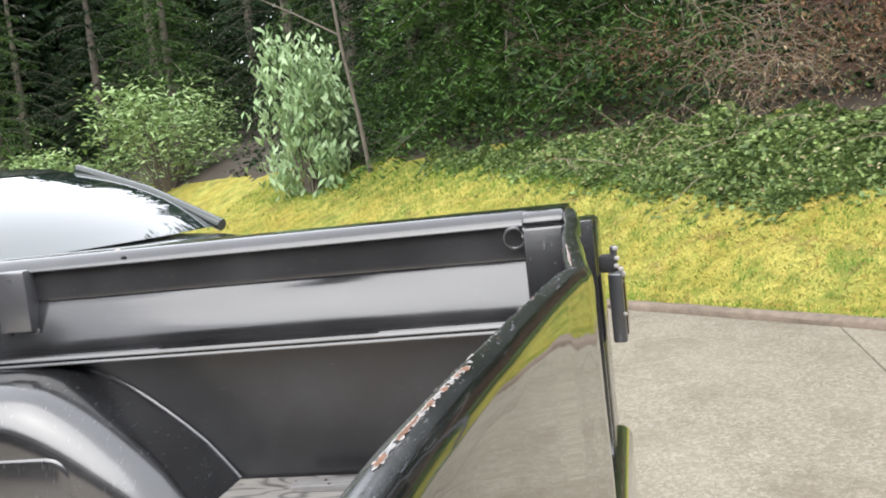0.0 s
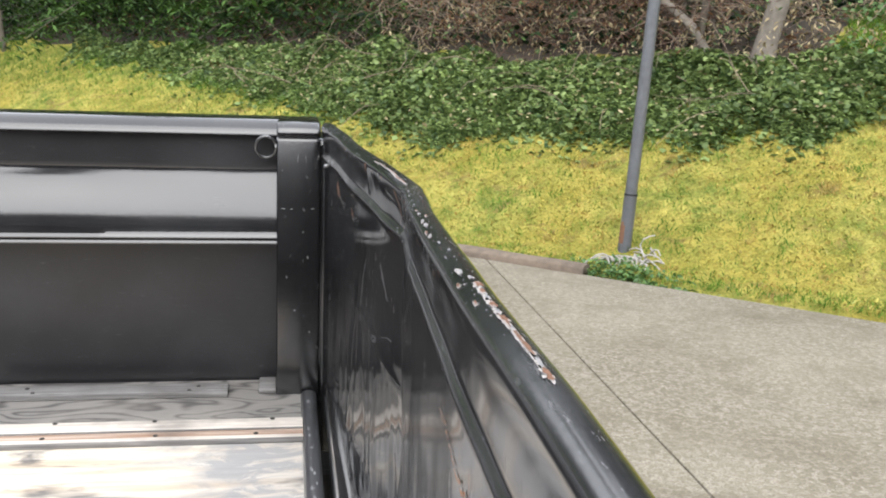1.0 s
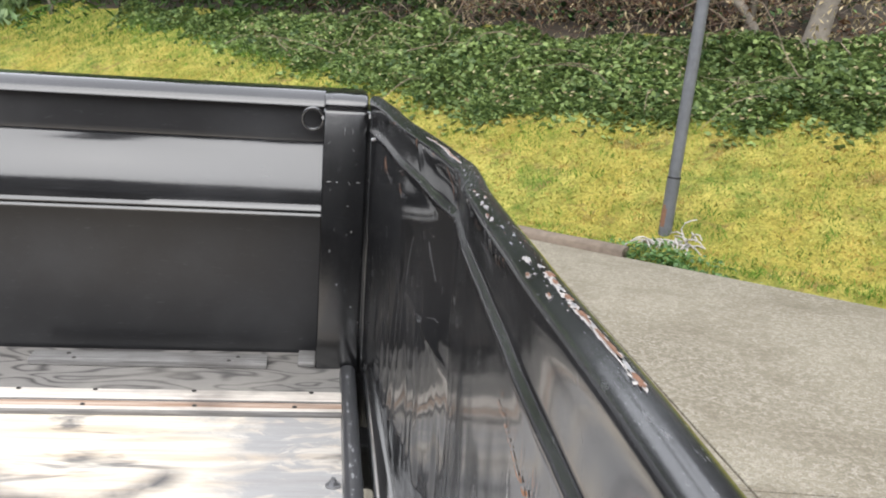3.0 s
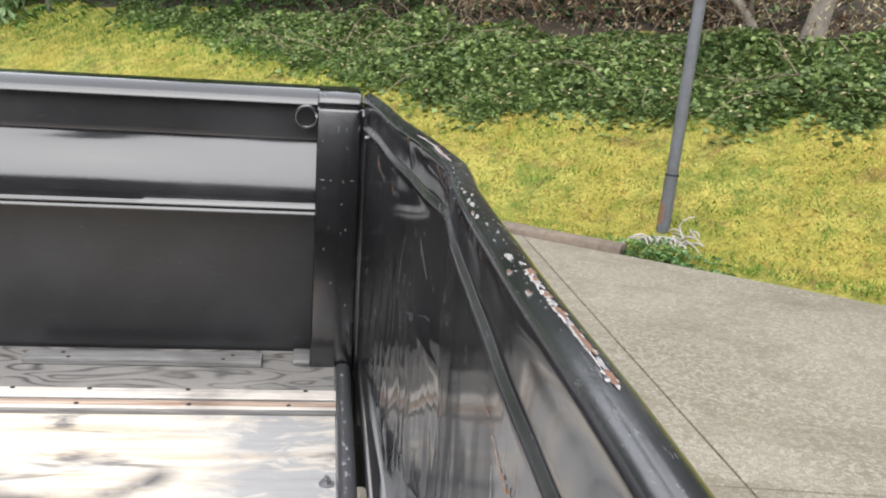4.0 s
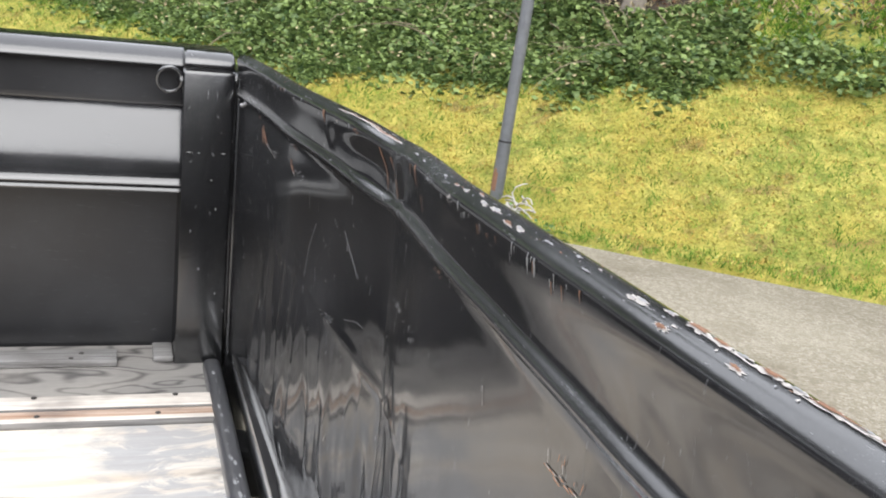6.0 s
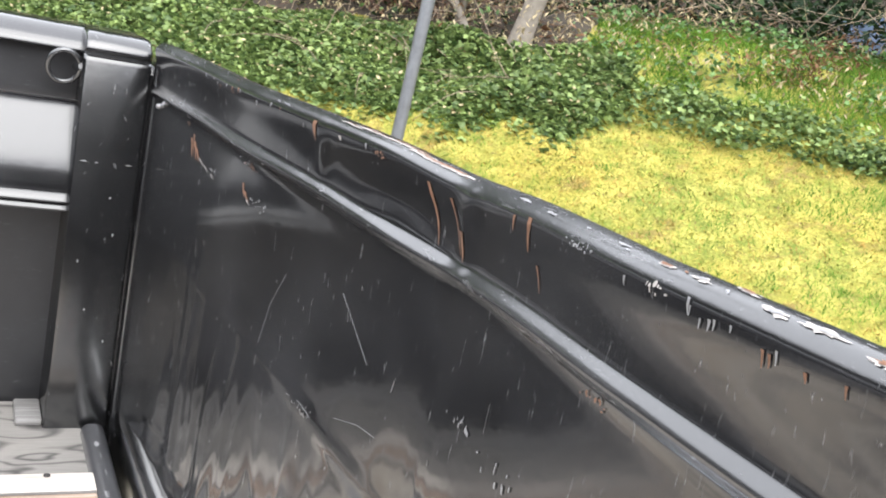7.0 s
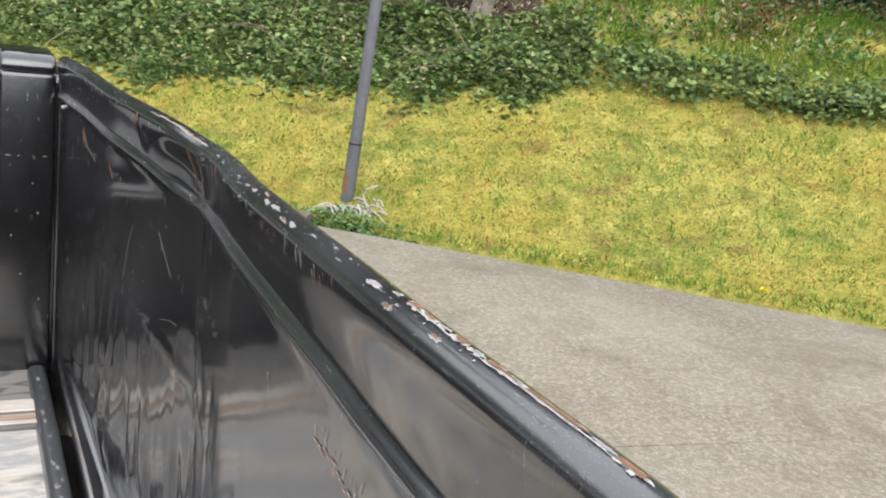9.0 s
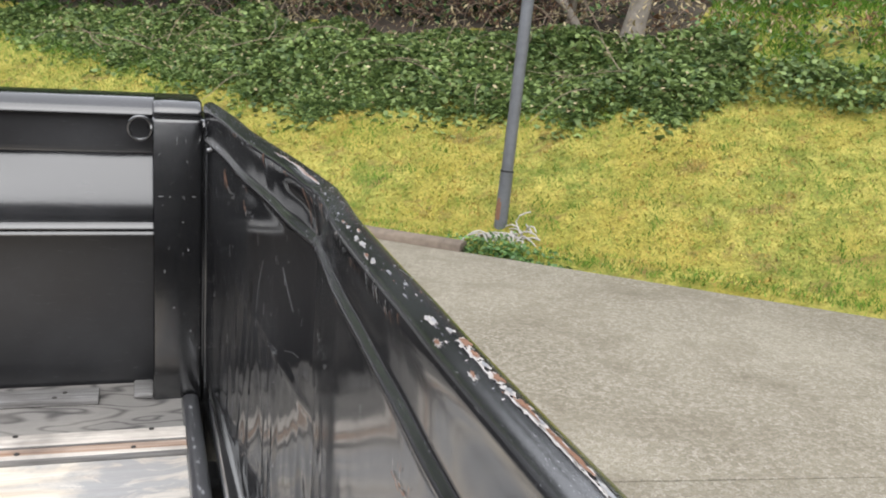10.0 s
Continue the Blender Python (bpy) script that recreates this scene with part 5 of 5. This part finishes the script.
# undergrowth takes the same dark green in place of shade under the trees
c, s = [], []
for _ in range(13000):
    u, v = rng.uniform(-14, 6.0), rng.uniform(2.5, 5.5)
    if u > 0.3 and v < 3.75:
        continue
    c.append(on_bank(u, v, rng.uniform(0.0, 0.5) ** 1.3 + 0.5 * max(0.0, noise.noise((u * 1.1, v, 2.0)))))
    s.append(rng.uniform(0.05, 0.12))
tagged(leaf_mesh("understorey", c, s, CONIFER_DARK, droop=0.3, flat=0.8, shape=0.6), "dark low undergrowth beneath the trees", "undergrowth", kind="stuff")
for _ in range(7000):
    u = rng.uniform(-10.5, -3.0)
    v = 2.45 + 0.12 * noise.noise((u * 2, 1, 1)) + abs(rng.normal(0, 0.5))
    c.append(on_bank(u, v, rng.uniform(0.0, 1.0) ** 1.2 * (0.5 + 0.9 * abs(noise.noise((u * 1.7, v * 1.3, 8.0))) + (v - 2.45))))
    s.append(rng.uniform(0.05, 0.12))
tagged(leaf_mesh("hanging_boughs", c[-7000:], s[-7000:], CONIFER, droop=0.6, flat=0.4, shape=0.22), "drooping green conifer boughs at the wood's edge", "boughs", kind="stuff")
c, s = [], []
for _ in range(3500):
    u, v = rng.uniform(-12, 0.6), rng.uniform(2.5, 4.0)
    c.append(on_bank(u, v, rng.uniform(0.0, 0.35) + 0.5 * max(0.0, noise.noise((u * 1.4, v, 5.0)))))
    s.append(rng.uniform(0.03, 0.08))
tagged(leaf_mesh("wood_edge_leaves", c, s, SHRUB, droop=0.4, flat=0.8, shape=0.5), "mixed green leaves at the edge of the wood", "undergrowth", kind="stuff")
c, s = [], []
for _ in range(4200):
    u, v = rng.uniform(-9, 1.5), rng.uniform(2.7, 6.5)
    c.append(on_bank(u, v, rng.uniform(0.0, 0.06)))
    s.append(rng.uniform(0.04, 0.1))
tagged(leaf_mesh("fallen_leaves", c, s, FERN_DEAD, droop=0.0, flat=0.4, shape=0.6), "brown fallen leaves on the woodland floor", "leaf litter", kind="stuff")

# ---- trees and shrubs ----
def conifer(u, v, height, radius, material, start=0.05, density=1.0, lean=0.0):
    """A hemlock: tapered trunk, drooping limbs and flat sprays of needles."""
    height *= 1.0 if v < 5.0 and u > -20 else 1.7
    x, y, z = on_bank(u, v)
    tree = thing("conifer_tree", "dark green conifer with drooping needle sprays", "tree", x, y, z - 0.1, "trees of the wood")
    bar("trunk", [(lean * t * height, 0, t * height) for t in (0, 0.3, 0.6, 1.0)], [0.035 * height / 2 ** 1, 0.03 * height / 2, 0.018 * height / 2, 0.004], BARK, tree, sides=9)
    c_, s_ = [], []
    lv, lf = [], []
    levels = int(22 * density)
    for k in range(levels):
        t = start + (1 - start) * k / levels
        for _ in range(6):
            a = rng.uniform(0, 2 * math.pi)
            ln = radius * (1.05 - t) * rng.uniform(0.6, 1.15)
            p0 = Vector((lean * t * height, 0, t * height))
            pts = [p0 + Vector((math.cos(a) * ln * q, math.sin(a) * ln * q, 0.12 * ln * q - 0.42 * ln * q * q)) for q in (0, 0.35, 0.7, 1.0)]
            vv, ff = stick(pts, 0.012, 0.003, 4)
            o = len(lv)
            lv += vv
            lf += [tuple(i + o for i in g) for g in ff]
            m_ = int(max(6, 70 * ln * density))
            for _ in range(m_):
                q = rng.uniform(0.1, 1.05)
                wid = 0.28 * ln * (1.1 - 0.7 * q) * rng.normal()
                c_.append((p0.x + math.cos(a) * ln * q - math.sin(a) * wid, math.sin(a) * ln * q + math.cos(a) * wid, p0.z + 0.12 * ln * q - 0.42 * ln * q * q - abs(wid) * 0.25 + rng.normal(0, 0.02)))
                s_.append(rng.uniform(0.06, 0.17))
    solid("limb", lv, lf, BARK, tree)
    leaf_mesh("crown", c_, s_, material, tree, "", droop=0.45, flat=0.25, shape=0.24)
    return tree


conifer(-24.0, 1.0, 5.5, 2.2, CONIFER, 0.03, 1.2)
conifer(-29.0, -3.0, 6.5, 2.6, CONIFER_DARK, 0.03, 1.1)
conifer(-7.6, 4.1, 7.5, 2.3, CONIFER, 0.02, 1.9)
conifer(-5.3, 4.8, 8.0, 2.4, CONIFER, 0.03, 1.8)
conifer(-10.2, 5.2, 8.5, 2.3, CONIFER, 0.03, 1.6)
conifer(-9.6, 6.2, 6.4, 2.1, CONIFER, 0.05, 1.3)
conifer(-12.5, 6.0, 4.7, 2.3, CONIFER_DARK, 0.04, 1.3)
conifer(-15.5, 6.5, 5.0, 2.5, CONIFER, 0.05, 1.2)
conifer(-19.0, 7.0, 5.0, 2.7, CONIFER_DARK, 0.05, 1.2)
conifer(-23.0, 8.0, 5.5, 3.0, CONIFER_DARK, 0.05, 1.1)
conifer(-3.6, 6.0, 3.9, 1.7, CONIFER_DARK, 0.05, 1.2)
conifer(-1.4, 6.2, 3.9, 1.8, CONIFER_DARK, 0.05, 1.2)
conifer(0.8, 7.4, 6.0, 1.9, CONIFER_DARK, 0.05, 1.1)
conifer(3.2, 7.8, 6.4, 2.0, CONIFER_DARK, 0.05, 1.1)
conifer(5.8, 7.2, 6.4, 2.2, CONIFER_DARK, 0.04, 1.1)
# three unseen trees, added to darken what the tailgate's rolled top reflects
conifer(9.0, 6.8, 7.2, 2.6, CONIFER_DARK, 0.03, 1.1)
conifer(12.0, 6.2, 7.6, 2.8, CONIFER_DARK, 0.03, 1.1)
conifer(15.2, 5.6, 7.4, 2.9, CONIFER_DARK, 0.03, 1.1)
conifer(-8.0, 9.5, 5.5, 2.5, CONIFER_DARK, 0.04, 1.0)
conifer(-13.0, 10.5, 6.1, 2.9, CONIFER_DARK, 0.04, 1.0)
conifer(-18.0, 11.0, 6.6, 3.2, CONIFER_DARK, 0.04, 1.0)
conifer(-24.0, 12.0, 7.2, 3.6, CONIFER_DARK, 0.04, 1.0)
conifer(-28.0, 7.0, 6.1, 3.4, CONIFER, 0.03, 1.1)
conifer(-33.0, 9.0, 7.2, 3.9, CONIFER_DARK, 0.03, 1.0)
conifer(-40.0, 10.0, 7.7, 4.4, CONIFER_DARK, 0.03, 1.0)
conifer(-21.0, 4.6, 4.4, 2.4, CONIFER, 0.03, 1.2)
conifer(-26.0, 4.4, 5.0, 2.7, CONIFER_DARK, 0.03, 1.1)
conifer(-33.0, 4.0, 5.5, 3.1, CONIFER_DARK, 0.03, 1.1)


# the depth of the wood, its shade carried by the dark leaf colour
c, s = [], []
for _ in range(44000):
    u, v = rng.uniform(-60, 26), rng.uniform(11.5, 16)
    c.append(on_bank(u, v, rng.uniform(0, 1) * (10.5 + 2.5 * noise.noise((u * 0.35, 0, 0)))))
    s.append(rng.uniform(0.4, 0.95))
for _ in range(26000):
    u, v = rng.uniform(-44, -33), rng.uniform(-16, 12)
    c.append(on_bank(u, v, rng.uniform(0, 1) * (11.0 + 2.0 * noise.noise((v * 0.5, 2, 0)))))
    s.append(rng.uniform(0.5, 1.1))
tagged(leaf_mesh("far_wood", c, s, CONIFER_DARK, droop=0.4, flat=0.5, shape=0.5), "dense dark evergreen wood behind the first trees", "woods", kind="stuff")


def shrub(u, v, height, radius, material, label, leaf=0.12, count=900, droop=0.8, clumps=26):
    x, y, z = on_bank(u, v)
    ob = thing("shrub", label, "shrub", x, y, z - 0.05)
    lv, lf, c_, s_ = [], [], [], []
    for _ in range(clumps):
        a, t = rng.uniform(0, 2 * math.pi), rng.uniform(0.12, 1.0)
        r = radius * math.sqrt(rng.random()) * (1.0 - 0.55 * max(0.0, t - 0.5))
        tip = Vector((math.cos(a) * r, math.sin(a) * r, t * height))
        vv, ff = stick([(0.1 * math.cos(a) * radius, 0.1 * math.sin(a) * radius, 0), tip * 0.55 + Vector((0, 0, 0.1 * height)), tip], 0.016, 0.005, 5)
        o = len(lv)
        lv += vv
        lf += [tuple(i + o for i in g) for g in ff]
        for _ in range(count // clumps):
            c_.append(tuple(tip + Vector((rng.normal(0, 0.17 * radius), rng.normal(0, 0.17 * radius), rng.normal(0, 0.09 * height)))))
            s_.append(leaf * rng.uniform(0.6, 1.25))
    solid("stem", lv, lf, BARK, ob)
    leaf_mesh("leaves", c_, s_, material, ob, "", droop=droop, flat=0.5, shape=0.36)
    return ob


shrub(-9.7, 1.9, 2.0, 0.66, RHODO, "tall rhododendron with pale drooping leaves beside a thin trunk", 0.17, 2600, 1.3, 40)
shrub(-16.5, 2.4, 2.0, 1.5, SHRUB_PALE, "rounded green evergreen shrub at the wood's edge", 0.16, 3200, 0.3, 46)
shrub(-19.5, 1.4, 1.5, 1.5, SHRUB_PALE, "low yellow-green shrub at the wood's edge", 0.16, 2400, 0.3, 36)
shrub(3.55, 3.5, 1.1, 0.7, SHRUB, "dark green leafy bush on the upper bank", 0.08, 2200, 0.5, 36)

# thin pale trunk beside the rhododendron
x, y, z = on_bank(-8.8, 2.3)
sapling = thing("sapling", "thin brown leaning trunk beside the rhododendron", "tree", x, y, z - 0.05)
bar("trunk", [(0, 0, 0), (-0.08, 0.02, 0.8), (-0.22, 0.05, 1.8), (-0.3, 0.05, 3.0)], [0.034, 0.03, 0.025, 0.02], BARK, sapling)
bar("limb", [(-0.24, 0.05, 1.95), (-0.9, 0.2, 2.35), (-1.7, 0.3, 2.8)], [0.016, 0.012, 0.006], BARK, sapling)

# bare tree behind the pole, with pale side limbs
x, y, z = on_bank(0.19, 2.68)
bare = thing("bare_tree", "leafless tree with grey mossy bark and pale limbs", "tree", x, y, z - 0.08)
bar("trunk", [(0, 0, 0), (0.02, -0.02, 0.2), (0.10, -0.05, 0.6), (0.22, -0.1, 1.2), (0.35, -0.15, 2.2)], [0.11, 0.085, 0.075, 0.07, 0.06], BARK_PALE, bare, sides=14)
bar("limb", [(0.13, -0.06, 0.5), (0.3, -0.18, 0.85), (0.38, -0.22, 1.3)], [0.03, 0.026, 0.02], BARK_PALE, bare)
bar("limb", [(0.13, -0.06, 0.5), (0.5, -0.25, 0.72), (1.1, -0.5, 1.15)], [0.02, 0.017, 0.01], BARK_PALE, bare)
bar("limb", [(-0.3, 0.2, 0.02), (-0.45, 0.3, 0.3), (-1.0, 0.7, 0.85), (-1.5, 1.0, 1.5)], [0.04, 0.035, 0.025, 0.015], BARK_PALE, bare)
x, y, z = on_bank(-0.35, 2.95)
for k in range(7):
    sx, sy = rng.normal(0, 0.14), rng.normal(0, 0.14)
    stem = thing("bare_tree", "slender leafless stem in the thicket", "tree", x + sx, y + sy, z - 0.08, "thicket stems")
    bar("trunk", [(0, 0, 0), (rng.normal(0, 0.1), rng.normal(0, 0.1), 0.8), (rng.normal(0, 0.3), rng.normal(0, 0.3), 2.4)], [0.035, 0.028, 0.012], BARK, stem, sides=7)

# clump of weeds and pale withered stalks at the foot of the pole
c, s = [], []
for _ in range(650):
    u, v = 0.16 + rng.normal(0, 0.19), 0.06 + abs(rng.normal(0, 0.09))
    c.append(on_bank(u, v - 0.08, 0.02 + 0.06 * rng.random() * math.exp(-((u - 0.12) / 0.25) ** 2)))
    s.append(rng.uniform(0.02, 0.042))
tagged(leaf_mesh("weed_clump", c, s, SHRUB, droop=0.2, flat=0.8, shape=0.6), "small green weeds around the foot of the pole", "weeds", kind="stuff")
allv, allf = [], []
for _ in range(46):
    b = Vector((1.97 + rng.normal(0, 0.08), 3.60 + rng.normal(0, 0.05), 0.05))
    pts = [b]
    d = Vector((rng.normal(), rng.normal(), 1.2)).normalized()
    for k in range(5):
        d = (d + Vector((rng.normal(0, 0.4), rng.normal(0, 0.4), -0.45))).normalized()
        pts.append(pts[-1] + d * 0.042)
    vv, ff = stick(pts, 0.006, 0.004, 5)
    o = len(allv)
    allv += vv
    allf += [tuple(i + o for i in g) for g in ff]
tagged(solid("withered_stalks", allv, allf, PRIMER), "pale withered stalks curled at the pole's foot", "stalks", kind="stuff")

# dandelion
fx, fy, fz = on_bank(2.45, 0.09)
flower = thing("dandelion", "single yellow dandelion at the grass edge", "flower", fx, fy, fz)
YELLOW = plain("yellow_petals", (0.8, 0.62, 0.01), 0.6, 0.0, 0.1, 50, 0.1)
c = [(rng.normal(0, 0.007), rng.normal(0, 0.007), 0.062 + rng.normal(0, 0.004)) for _ in range(70)]
leaf_mesh("petals", c, np.full(70, 0.02), YELLOW, flower, "yellow petals", 0.0, 0.4, 0.3)
bar("stalk", [(0, 0, -0.01), (0, 0, 0.062)], 0.002, BLADE_GREEN, flower)

# blue tarpaulin over a heap on the upper bank
x, y, z = on_bank(3.3, 4.8)
TARP = plain("faded_blue_tarpaulin", (0.1, 0.14, 0.22), 0.6, 0.0, 0.35, 6, 0.5)
v, f = [], []
for j in range(18):
    for i in range(30):
        a, b = (i / 29 - 0.5), (j / 17 - 0.5)
        h = max(0.0, 0.36 - 1.5 * b * b - 0.9 * a * a) * 0.8 + 0.06 * noise.noise((a * 9, b * 7, 2)) + 0.03 * noise.noise((a * 25, b * 21, 7))
        v.append((x + a * 1.3 * ALONG.x + b * 0.8 * INLAND.x, y + a * 1.3 * ALONG.y + b * 0.8 * INLAND.y, z + b * 0.2 + max(-0.02, h)))
for j in range(17):
    for i in range(29):
        f.append((j * 30 + i, j * 30 + i + 1, (j + 1) * 30 + i + 1, (j + 1) * 30 + i))
tagged(solid("tarpaulin", v, f, TARP, smooth=60), "crumpled faded blue tarpaulin over a heap", "tarpaulin")

# ---- dark parked car beyond the truck ----
CAR = Nodes("dark_green_car_paint")
CAR.set(Base_Color=CAR.mix(CAR.noise(4, 3, 0.5, CAR.coords()), (0.012, 0.018, 0.014), (0.02, 0.028, 0.022)), Roughness=0.16, Coat_Weight=0.6, Coat_Roughness=0.04)
CAR_PAINT = CAR.material
GLASS = Nodes("car_glass")
GLASS.set(Base_Color=(0.02, 0.03, 0.03), Roughness=0.03, Specular_IOR_Level=0.9, Coat_Weight=1.0, Coat_Roughness=0.02)
CAR_GLASS = GLASS.material
car = thing("parked_car", "dark green saloon car parked beside the truck", "car", -3.45, 2.38, 0.0)
car.rotation_euler = (0, 0, radians(-27))


def car_at(ob):
    ob.parent = car
    ob.matrix_parent_inverse = Matrix.Translation((3.2, -2.25, 0))
    return ob


def loft(name, stations, material, parent=None, smooth=50):
    """Closed body through cross-sections: x, half width, low z, high z, shoulder."""
    v, f = [], []
    m = 16
    for x, w, z0, z1, e in stations:
        for k in range(m):
            t = 2 * math.pi * k / m
            cx_, sx_ = math.cos(t), math.sin(t)
            v.append((x, 2.25 + w * math.copysign(abs(cx_) ** e, cx_), (z0 + z1) / 2 + (z1 - z0) / 2 * math.copysign(abs(sx_) ** e, sx_)))
    for i in range(len(stations) - 1):
        for k in range(m):
            f.append((i * m + k, i * m + (k + 1) % m, (i + 1) * m + (k + 1) % m, (i + 1) * m + k))
    f.append(tuple(range(m))[::-1])
    f.append(tuple((len(stations) - 1) * m + k for k in range(m)))
    bm = bmesh.new()
    vv = [bm.verts.new(p) for p in v]
    for g in f:
        bm.faces.new([vv[i] for i in g])
    return part(name, bm, material, parent, smooth=smooth)


car_at(loft("body", [(-5.5, 0.7, 0.35, 0.85, 0.4), (-5.3, 0.82, 0.25, 0.95, 0.4), (-4.2, 0.86, 0.22, 0.98, 0.4), (-2.4, 0.86, 0.22, 0.99, 0.4), (-1.75, 0.85, 0.22, 0.985, 0.4), (-1.4, 0.82, 0.25, 0.975, 0.4), (-1.1, 0.78, 0.3, 0.945, 0.4), (-0.95, 0.68, 0.36, 0.85, 0.4)], CAR_PAINT))
car_at(loft("roof", [(-4.5, 0.55, 1.1, 1.2, 0.6), (-4.1, 0.6, 1.2, 1.32, 0.6), (-3.4, 0.62, 1.27, 1.37, 0.6), (-2.75, 0.62, 1.27, 1.355, 0.6), (-2.5, 0.6, 1.25, 1.315, 0.6)], CAR_PAINT))
bm = bmesh.new()
ws = [(-2.5, -0.6, 1.3), (-2.5, 0.6, 1.3), (-1.68, 0.72, 0.985), (-1.68, -0.72, 0.985)]
rows_ = []
for j in range(9):
    t = j / 8
    r_ = []
    for i in range(13):
        q = i / 12
        a = Vector(ws[0]).lerp(Vector(ws[1]), q)
        b = Vector(ws[3]).lerp(Vector(ws[2]), q)
        p = a.lerp(b, t)
        bulge = 0.2 * (1 - (2 * q - 1) ** 2) + 0.05 * math.sin(math.pi * t)
        r_.append(bm.verts.new((p.x + bulge, 2.25 + p.y, p.z + 0.5 * 0.05 * math.sin(math.pi * t))))
    rows_.append(r_)
for a, b in zip(rows_, rows_[1:]):
    for i in range(12):
        bm.faces.new((a[i], a[i + 1], b[i + 1], b[i]))
car_at(part("windscreen", bm, CAR_GLASS, None, "windscreen reflecting the white sky", 60))
for sgn in (-1, 1):
    bm = bmesh.new()
    q = [(-4.35, 0.62, 1.16), (-3.4, 0.655, 1.29), (-2.6, 0.65, 1.27), (-1.78, 0.77, 0.985), (-4.6, 0.78, 0.975)]
    bm.faces.new([bm.verts.new((x, 2.25 + sgn * y, z)) for x, y, z in q])
    bmesh.ops.solidify(bm, geom=bm.faces[:], thickness=0.01)
    car_at(part("side_window", bm, CAR_GLASS, None, "dark side window"))
    car_at(bar("pillar", [(-2.55, 2.25 + sgn * 0.62, 1.315), (-2.1, 2.25 + sgn * 0.7, 1.17), (-1.66, 2.25 + sgn * 0.755, 0.985)], 0.028, CAR_PAINT, None, "dark windscreen pillar"))
for x in (-1.95, -4.6):
    for y in (1.5, 3.0):
        bm = bmesh.new()
        bmesh.ops.create_cone(bm, cap_ends=True, segments=32, radius1=0.31, radius2=0.31, depth=0.2, matrix=Matrix.Translation((x, y, 0.31)) @ Matrix.Rotation(radians(90), 4, "X"))
        w = car_at(part("wheel", bm, RUBBER, None, "black tyre", 40))
        bm = bmesh.new()
        bmesh.ops.create_cone(bm, cap_ends=True, segments=24, radius1=0.19, radius2=0.19, depth=0.21, matrix=Matrix.Translation((x, y, 0.31)) @ Matrix.Rotation(radians(90), 4, "X"))
        part("rim", bm, STEEL, w, "steel rim", 40)
car_at(bar("wiper", [(-1.66, 1.7, 1.0), (-1.72, 2.1, 1.03), (-1.74, 2.5, 1.035)], 0.008, RUBBER, None, "black wiper"))
